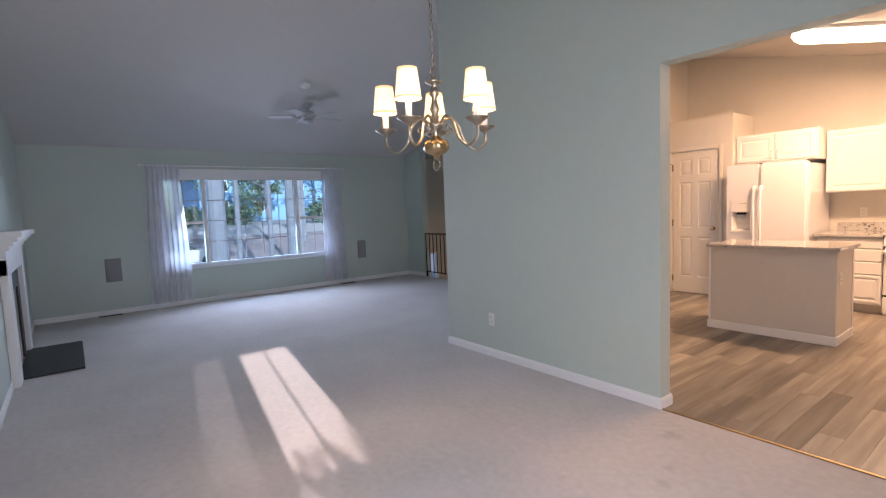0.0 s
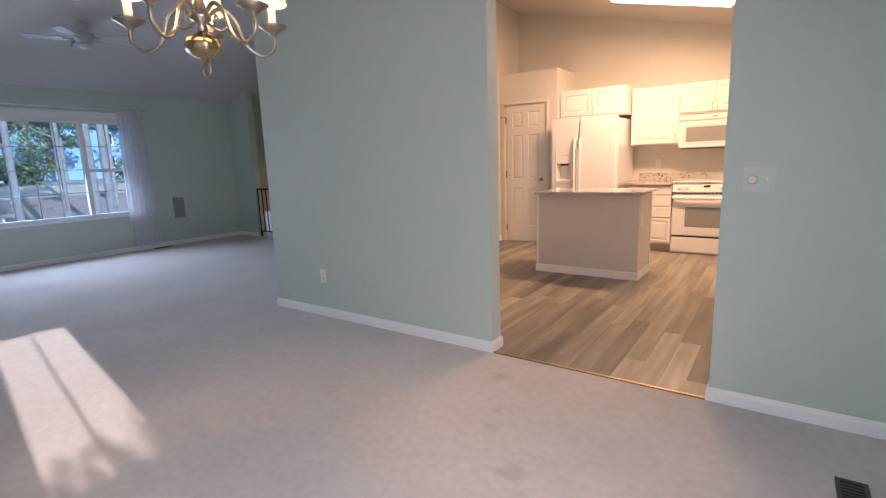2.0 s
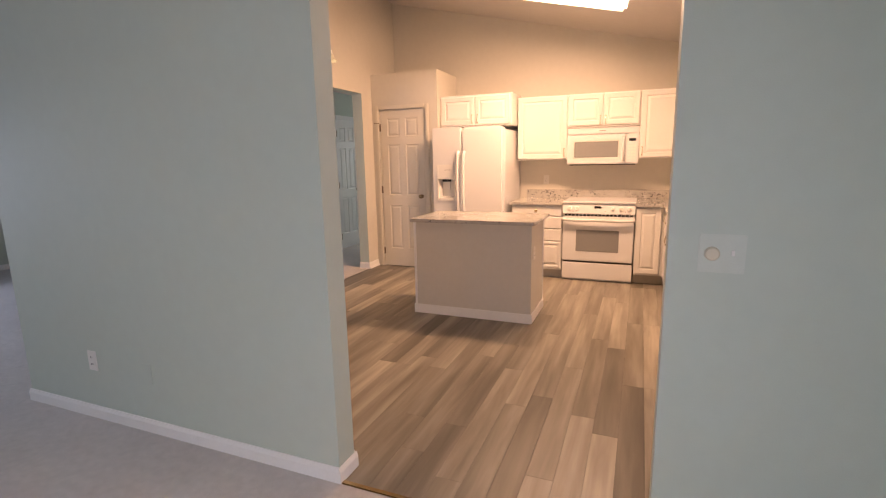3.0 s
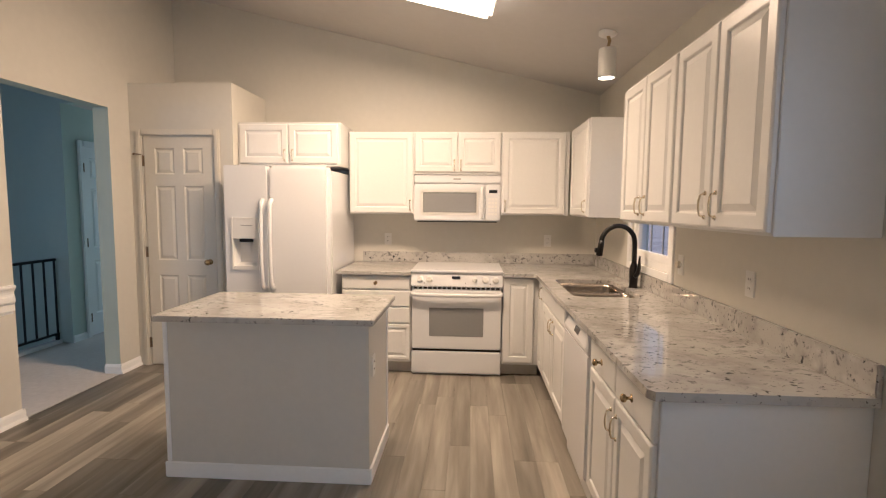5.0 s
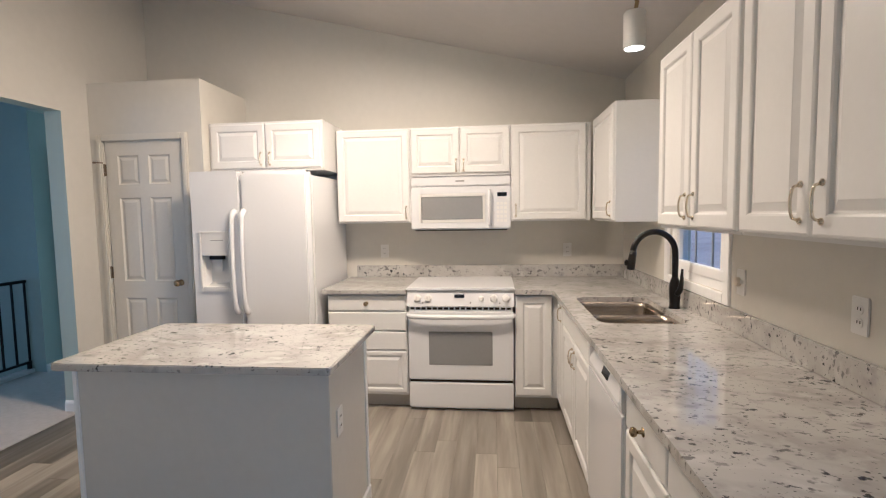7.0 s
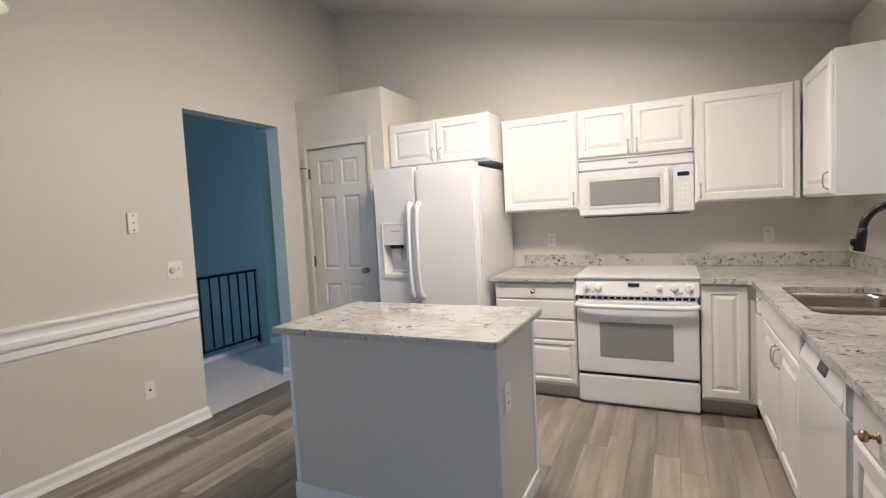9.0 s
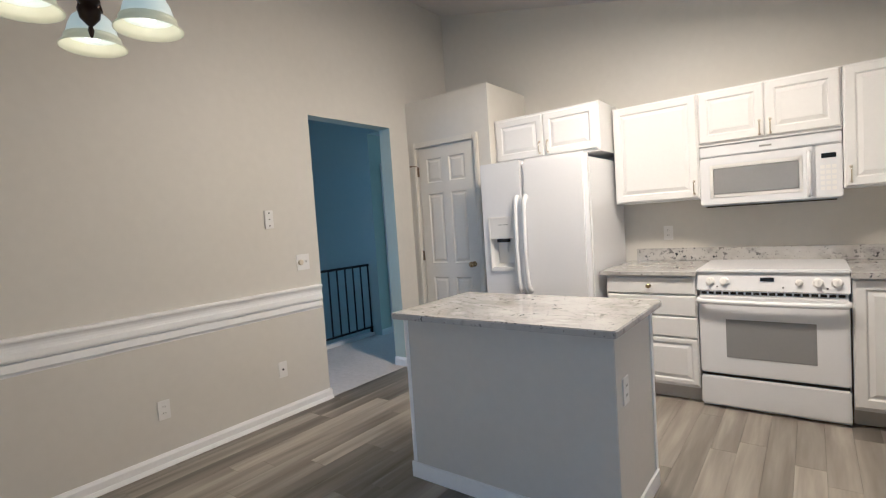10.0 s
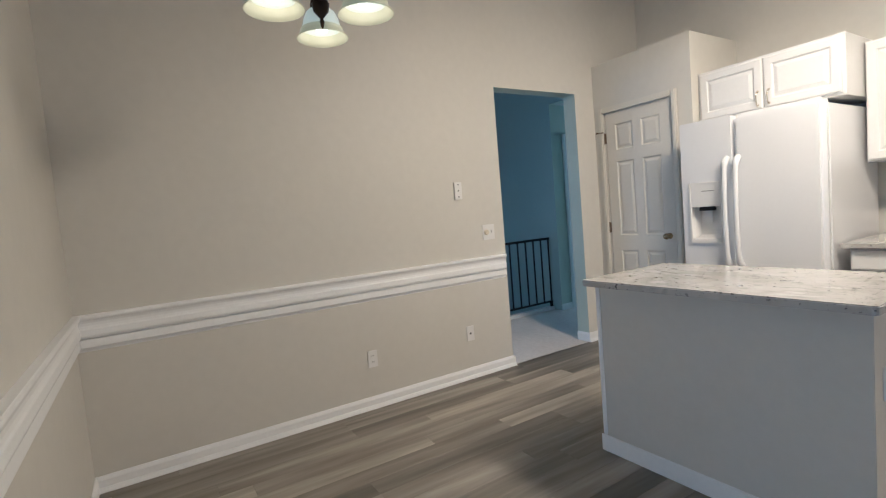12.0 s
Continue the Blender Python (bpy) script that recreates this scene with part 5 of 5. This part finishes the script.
def register(x0, x1, y0, y1):
    ob = thing("floor_register", "brown metal floor register set in the carpet", "floor vent", (x0 + x1) / 2, (y0 + y1) / 2, 0, group="floor registers")
    hx, hy_ = (x1 - x0) / 2, (y1 - y0) / 2
    bm = bmesh.new()
    for a in ((-hx, -hx + 0.014, -hy_, hy_), (hx - 0.014, hx, -hy_, hy_), (-hx + 0.014, hx - 0.014, -hy_, -hy_ + 0.014), (-hx + 0.014, hx - 0.014, hy_ - 0.014, hy_)):
        box(bm, a[0], a[1], a[2], a[3], 0, 0.007, 0.002)
    part("frame", bm, VENT, ob)
    # black sheet for the shade below the slats
    part("well", bx(-hx + 0.014, hx - 0.014, -hy_ + 0.014, hy_ - 0.014, 0, 0.002), DARK, ob)
    n = int((y1 - y0) / 0.022)
    for i in range(1, n):
        yy = -hy_ + 0.014 + (2 * hy_ - 0.028) * i / n
        part("slat", bx(-hx + 0.014, hx - 0.014, yy - 0.003, yy + 0.003, 0.001, 0.006), VENT, ob)


register(-8.37, -8.27, 0.62, 0.91)
register(-8.37, -8.27, 4.43, 4.73)
register(0.32, 0.42, 2.66, 2.94)

fan = thing("ceiling_fan", "white five-blade ceiling fan with frosted dome, at rest", "ceiling fan", -6.5, 3.2, 2.74)
part("downrod", tube(bmesh.new(), [(0, 0, 0.06), (0, 0, zc(-6.5) - 2.74)], 0.014, 10), FANPAINT, fan)
part("canopy", lathe(bmesh.new(), [(0.02, zc(-6.5) - 2.81), (0.06, zc(-6.5) - 2.76), (0.065, zc(-6.5) - 2.73)], 18), FANPAINT, fan, smooth=True)
part("motor", lathe(bmesh.new(), [(0, 0.08), (0.07, 0.075), (0.11, 0.05), (0.115, 0.01), (0.08, -0.03), (0.05, -0.045), (0, -0.045)], 24), FANPAINT, fan, smooth=True)
part("light_dome", lathe(bmesh.new(), [(0.05, -0.045), (0.072, -0.055), (0.072, -0.075), (0.045, -0.098), (0, -0.105)], 22), FANLIGHT, fan, "frosted glass dome", True)
for i in range(5):
    b_ = bmesh.new()
    box(b_, 0.16, 0.53, -0.060, 0.065, -0.004, 0.004, 0.003)
    for v in b_.verts:
        v.co.y *= 0.75 + 0.4 * (v.co.x - 0.16)
        v.co.z += v.co.y * 0.18
    blade = part("blade", b_, FANPAINT, fan)
    blade.rotation_euler = (0, 0, radians(25 + 72 * i))
    br = part("blade_iron", bx(0.09, 0.2, -0.018, 0.018, -0.012, -0.005, 0.002), NICKEL, blade)
sd = thing("smoke_detector", "round white smoke detector on the sloped ceiling", "smoke detector")
sd.matrix_basis = pose(-5.95, 2.96, zc(-5.95), 0, -SLOPE, 0)
part("cover", lathe(bmesh.new(), [(0.065, 0.0), (0.065, -0.02), (0.05, -0.035), (0, -0.037)], 24), PLASTIC, sd, smooth=True)


def railing(name, x, y, rz, length, label):
    ob = thing(name, label, "railing", x, y, 0, rz)
    part("top_rail", bx(0, length, -0.018, 0.018, 0.855, 0.882, 0.003), BLACKMETAL, ob)
    part("bottom_rail", bx(0, length, -0.013, 0.013, 0.088, 0.108, 0.002), BLACKMETAL, ob)
    n = round(length / 0.123)
    me = None
    for i in range(n + 1):
        xx = 0.012 + (length - 0.024) * i / n
        if me is None:
            ob0 = part("baluster", bx(-0.007, 0.007, -0.007, 0.007, 0.0, 0.75), BLACKMETAL, ob)
            me = ob0.data
            ob0.location = (xx, 0, 0.107)
        else:
            o = new("baluster", me)
            o.parent = ob
            o.location = (xx, 0, 0.107)
    for xx in (0.02, length - 0.02):
        part("foot", bx(xx - 0.014, xx + 0.014, -0.014, 0.014, 0.0, 0.088, 0.002), BLACKMETAL, ob)


railing("stair_railing", -4.80, 6.16, 90, 1.855, "black iron stair railing along the hall carpet")
railing("stair_railing", -7.82, 6.10, 0, 3.02, "black iron stair railing at the living room edge")
tagged(part("stair_trim", bx(-4.842, -4.765, 6.19, 8.018, -0.02, 0.035, 0.004), TRIM), "white painted curb under the railing", "trim", kind="structure")

# ---- outdoors ----
LAWN = mat("pine_straw_lawn", (0.38, 0.305, 0.30), 0.95, var=0.35, scale=0.25, bump=0.6, bscale=12)
ROAD = mat("concrete_drive", (0.50, 0.475, 0.46), 0.9, var=0.12, scale=0.6)
BARK = mat("pine_bark", (0.21, 0.22, 0.255), 0.9, var=0.35, scale=4, bump=0.9, bscale=14)
LEAF = mat("leaf_green", (0.13, 0.20, 0.13), 0.6, var=0.45, scale=2, spread=0.2)
NEEDLE = mat("evergreen_needles", (0.040, 0.065, 0.038), 0.65, var=0.4, scale=2)
SIDING = mat("blue_grey_siding", (0.20, 0.40, 0.66), 0.7, var=0.08, scale=1)
ROOFM = mat("asphalt_shingle", (0.10, 0.095, 0.09), 0.9, var=0.2, scale=3)
CARWHITE = mat("white_car_paint", (0.55, 0.57, 0.60), 0.2, coat=0.8, var=0.01)
CARBLUE = mat("dark_blue_car_paint", (0.045, 0.06, 0.10), 0.2, coat=0.8, var=0.02)
TYRE = mat("tyre_rubber", (0.02, 0.02, 0.02), 0.8, var=0.1)
CARGLASS = mat("dark_car_glass", (0.03, 0.035, 0.04), 0.08, var=0.02)


def gz(x):
    pts = ((-3000, 1.0), (-70, 0.85), (-40, 0.5), (-29, -1.15), (-20, -1.45), (3000, -1.45))
    for (a, za), (c, zb) in zip(pts, pts[1:]):
        if a <= x <= c:
            return za + (zb - za) * (x - a) / (c - a)


bm = bmesh.new()
prev = None
for x in (-3000, -200, -70, -55, -40, -36, -32, -29, -24, -20, -12, 0, 30, 200, 3000):
    row = [bm.verts.new((x, y, gz(x))) for y in (-3000, -60, 0, 30, 80, 3000)]
    if prev:
        for i in range(5):
            bm.faces.new((prev[i], prev[i + 1], row[i + 1], row[i]))
    prev = row
tagged(part("ground", bm, LAWN), "reddish pine straw and lawn around the house", "ground", kind="structure")
bm = bmesh.new()
prev = None
for x in (-52, -48, -44, -40, -36):
    row = [bm.verts.new((x, y, gz(x) + 0.04)) for y in (-80, 120)]
    if prev:
        bm.faces.new((prev[0], prev[1], row[1], row[0]))
    prev = row
tagged(part("road", bm, ROAD), "pale concrete street beyond the front yard", "road", kind="structure")


def leaves(bm, c, r, n, size, rnd, flat=0.5):
    for _ in range(n):
        d = Vector((rnd.gauss(0, 1), rnd.gauss(0, 1), rnd.gauss(0, 1))).normalized() * (rnd.random() ** 0.45)
        p = Vector((c[0] + d.x * r[0], c[1] + d.y * r[1], c[2] + d.z * r[2]))
        e = Euler((rnd.uniform(-1, 1), rnd.uniform(-1, 1), rnd.uniform(0, 6.3))).to_matrix()
        s_ = size * rnd.uniform(0.6, 1.4)
        q = [p + e @ Vector(k) * s_ for k in ((-1, 0, 0), (0, -flat, 0.1), (1, 0, 0), (0, flat, 0.1))]
        bm.faces.new([bm.verts.new(v) for v in q])


def tree(x, y, h, r, crown0, label, leafmat, rnd, clumps=14, spread_=2.4, size=0.16, per=110):
    z0 = gz(x)
    ob = thing("tree", label, "tree", x, y, z0)
    bend = (rnd.uniform(-0.3, 0.3), rnd.uniform(-0.3, 0.3))
    pts = [(bend[0] * t * t, bend[1] * t * t, -0.2 + (h + 0.2) * t) for t in (0, 0.03, 0.15, 0.3, 0.5, 0.7, 0.9, 1.0)]
    bm = tube(bmesh.new(), pts, [r * 1.5, r * 1.15, r, r * 0.93, r * 0.8, r * 0.6, r * 0.3, 0.02], 12)
    cb = bmesh.new()
    for k in range(clumps):
        t = crown0 + (1 - crown0) * (k + rnd.random()) / clumps
        a = rnd.uniform(0, 6.28)
        reach = spread_ * (1.15 - t) * rnd.uniform(0.5, 1.1) + 0.3
        base = Vector((bend[0] * t * t, bend[1] * t * t, h * t))
        tip = base + Vector((math.cos(a) * reach, math.sin(a) * reach, reach * rnd.uniform(0.05, 0.4)))
        tube(bm, [base, base.lerp(tip, 0.5) + Vector((0, 0, 0.1)), tip], [r * 0.25, r * 0.16, 0.015], 6)
        leaves(cb, tip, (reach * 0.5, reach * 0.5, reach * 0.3 + 0.2), per, size, rnd)
        leaves(cb, base.lerp(tip, 0.6), (reach * 0.4, reach * 0.4, reach * 0.2 + 0.15), per // 2, size, rnd)
    part("trunk", bm, BARK, ob)
    part("crown", cb, leafmat, ob)
    return ob


rnd = random.Random(11)
for x, y, h, r, c0 in ((-16.0, 4.05, 15, 0.27, 0.45), (-18.5, 5.3, 13, 0.10, 0.4), (-20, 6.95, 12, 0.11, 0.3), (-18, 7.1, 15, 0.17, 0.45), (-17, 2.55, 14, 0.12, 0.45), (-24, 9.8, 14, 0.14, 0.3),
                       (-31, 7.2, 15, 0.2, 0.25), (-50, 24, 16, 0.25, 0.2), (-54, 9, 15, 0.25, 0.2), (-33, 13.5, 14, 0.18, 0.2)):
    tree(x, y, h, r, c0, "tall pine with bare lower trunk and thin crown" if x > -40 else "leafy roadside tree behind the street", NEEDLE if x > -30 else LEAF, rnd, 9, 2.2 if x > -40 else 4.0, 0.11 if x > -40 else 0.24, 90)
# last two are unseen, added to keep sun from entering by window_3
for x, y in ((6.6, 5.6), (6.9, 3.0), (7.6, 4.2)):
    tree(x, y, 7.5, 0.14, 0.06, "dense evergreen beside the house that blocks low sun", NEEDLE, rnd, 64, 1.9, 0.11, 330)
for x, y, h in ((-47, 3.5, 13), (-56, 6, 15), (-53, 17.5, 14), (-60, 33, 16), (-45, 30, 13)):
    tree(x, y, h, 0.2, 0.12, "leafy roadside tree behind the street", LEAF, rnd, 22, 3.4, 0.22, 120)
# hedge out of view, shaped to dapple and cut short the carpet's sun patch
ob = thing("hedge", "unseen ragged hedge that breaks up the patio door's sun", "hedge", 4.3, 0.3, gz(4.3))
bm = bmesh.new()
for k in range(26):
    yy = -1.6 + 3.2 * k / 25
    leaves(bm, (rnd.uniform(-0.3, 0.3), yy, rnd.uniform(1.2, 1.7)), (0.45, 0.4, 1.4), 260, 0.075, rnd)
    leaves(bm, (rnd.uniform(-0.2, 0.2), yy, rnd.uniform(2.95, 3.35)), (0.4, 0.35, 0.85), 360, 0.07, rnd)
part("foliage", bm, NEEDLE, ob)
bm = bmesh.new()
for k in range(7):
    tube(bm, [(0, -1.4 + 0.46 * k, -0.1), (rnd.uniform(-0.1, 0.1), -1.4 + 0.46 * k, 3.3)], [0.035, 0.012], 7)
part("stem", bm, BARK, ob)
for x, y, r in ((-22, 6.4, 0.5), (-40.5, 18, 1.6), (-45, 12.5, 1.8), (-46, 25, 2.0), (-44.5, 8.0, 1.5)):
    ob = thing("shrub", "leafy green shrub in the yard", "shrub", x, y, gz(x))
    bm = bmesh.new()
    for k in range(5):
        leaves(bm, (rnd.uniform(-0.5, 0.5) * r, rnd.uniform(-0.5, 0.5) * r, r * rnd.uniform(0.4, 0.8)), (r * 0.7, r * 0.7, r * 0.55), 160, 0.1 if r < 1 else 0.2, rnd)
    part("foliage", bm, LEAF, ob)
    st_ = bmesh.new()
    for k in range(4):
        tube(st_, [(0, 0, -0.1), (rnd.uniform(-0.4, 0.4) * r, rnd.uniform(-0.4, 0.4) * r, r * 0.8)], 0.03, 6)
    part("stem", st_, BARK, ob)


def car(x, y, rz, paint, label, tall=1.5, length=4.5):
    ob = thing("car", label, "car", x, y, gz(x), rz)
    L, W = length / 2, 0.88
    bm = bmesh.new()
    prof = [(-L, 0.35), (-L, 0.75), (-L + 0.1, 0.92), (-L * 0.55, 0.98), (L * 0.5, 0.98), (L - 0.25, 0.86), (L, 0.68), (L, 0.35)]
    a = [bm.verts.new((px, -W, pz)) for px, pz in prof]
    c = [bm.verts.new((px, W, pz)) for px, pz in prof]
    for i in range(len(prof)):
        j = (i + 1) % len(prof)
        bm.faces.new((a[i], a[j], c[j], c[i]))
    bm.faces.new(a)
    bm.faces.new(c)
    bmesh.ops.bevel(bm, geom=list(bm.edges), offset=0.05, segments=2, affect="EDGES")
    part("body", bm, paint, ob)
    bm = bmesh.new()
    lo = [(-L * 0.8, 0.965), (L * 0.42, 0.965), (L * 0.12, tall), (-L * 0.6, tall)]
    a = [bm.verts.new((px, -W * (0.94 if pz < 1.2 else 0.78), pz)) for px, pz in lo]
    c = [bm.verts.new((px, W * (0.94 if pz < 1.2 else 0.78), pz)) for px, pz in lo]
    for i in range(4):
        j = (i + 1) % 4
        bm.faces.new((a[i], a[j], c[j], c[i]))
    bm.faces.new(a)
    bm.faces.new(c)
    part("cabin", bm, CARGLASS, ob, "dark glazed cabin")
    part("roof", bx(-L * 0.62, L * 0.14, -W * 0.79, W * 0.79, tall - 0.03, tall + 0.03, 0.02), paint, ob)
    for sx in (-L * 0.62, L * 0.62):
        for sy in (-W + 0.08, W - 0.08):
            wh = part("wheel", lathe(bmesh.new(), [(0, -0.1), (0.2, -0.1), (0.33, -0.09), (0.335, 0.09), (0.2, 0.1), (0, 0.1)], 20, pose(sx, sy, 0.335, 90, 0, 0)), TYRE, ob)
            part("rim", lathe(bmesh.new(), [(0.2, -0.112), (0.18, -0.105), (0, -0.108)], 14, pose(sx, sy, 0.335, 90, 0, 0) if sy < 0 else pose(sx, sy, 0.335, -90, 0, 0)), STEEL, wh, "steel wheel rim")
    for sy in (-0.6, 0.6):
        part("headlight", bx(L - 0.05, L + 0.01, sy - 0.14, sy + 0.14, 0.62, 0.76, 0.02), GREYGLASS, ob)


car(-27.5, 4.6, 80, CARWHITE, "white car parked in the driveway", 1.45, 4.6)
car(-49.5, 12.7, 140, CARBLUE, "dark blue car parked along the street", 1.55, 4.3)
car(-40.2, 24.0, 90, CARBLUE, "dark car far along the street", 1.5, 4.4)

house = thing("house", "blue-grey sided house across the street", "house", -64, 21, gz(-64))
part("wall", bx(-5, 5, -9, 9, -0.3, 5.2), SIDING, house)
bm = bmesh.new()
v = [bm.verts.new(p) for p in ((-5.5, -9.5, 5.1), (5.5, -9.5, 5.1), (0, -9.5, 8.2), (-5.5, 9.5, 5.1), (5.5, 9.5, 5.1), (0, 9.5, 8.2))]
for q in ((0, 1, 2), (5, 4, 3), (0, 3, 4, 1), (1, 4, 5, 2), (2, 5, 3, 0)):
    bm.faces.new([v[i] for i in q])
part("roof", bm, ROOFM, house)
for yy in (-6.5, -2.5, 2.5, 6.5):
    for zz in (1.0, 3.4):
        wd = part("window", bx(4.98, 5.08, yy - 0.6, yy + 0.6, zz, zz + 1.3, 0.02), TRIM, house)
        part("pane", bx(5.07, 5.10, yy - 0.5, yy + 0.5, zz + 0.1, zz + 1.2), CARGLASS, wd)

# ---- plank floor: each board a piece of the kitchen floor ----
PWID, PLEN = 0.125, 1.22
boards = {}
prnd = random.Random(5)


def board(x0, x1, y0, y1, tone):
    key = (round(x1 - x0, 4), round(y1 - y0, 4), tone)
    if key not in boards:
        a, c, _ = key
        bm = bmesh.new()
        rings = []
        for ins, z in ((0.0, -0.007), (0.0, -0.0006), (0.0007, 0.0)):
            rings.append([bm.verts.new(p) for p in ((ins, ins, z), (a - ins, ins, z), (a - ins, c - ins, z), (ins, c - ins, z))])
        for r0, r1 in zip(rings, rings[1:]):
            for i in range(4):
                j = (i + 1) % 4
                bm.faces.new((r0[i], r0[j], r1[j], r1[i]))
        bm.faces.new(rings[-1])
        me = bpy.data.meshes.new("plank")
        bm.to_mesh(me)
        bm.free()
        me.materials.append(PLANKS[tone])
        boards[key] = me
    ob = new("plank", boards[key])
    ob.parent = floor_kitchen
    ob.location = (x0, y0, 0.0)


x, col = -3.535, 0
while x < KX1 - 0.01:
    x0, x1 = max(x, KX0 + 0.001), min(x + PWID, KX1)
    y = 3.985 - PLEN if col == 19 else 3.386 - round(prnd.random() * 8) * 0.15
    while y < KY1 - 0.01:
        a, c = max(y, 3.386), min(y + PLEN, KY1)
        tone = prnd.choice((0, 0, 1, 1, 1, 2))
        if col == 19 and a < 3.5:
            tone = 2
        if c - a > 0.02:
            board(x0, x1 - 0.0007, round(a, 4), round(c - 0.0007, 4), tone)
        y += PLEN
    x += PWID
    col += 1
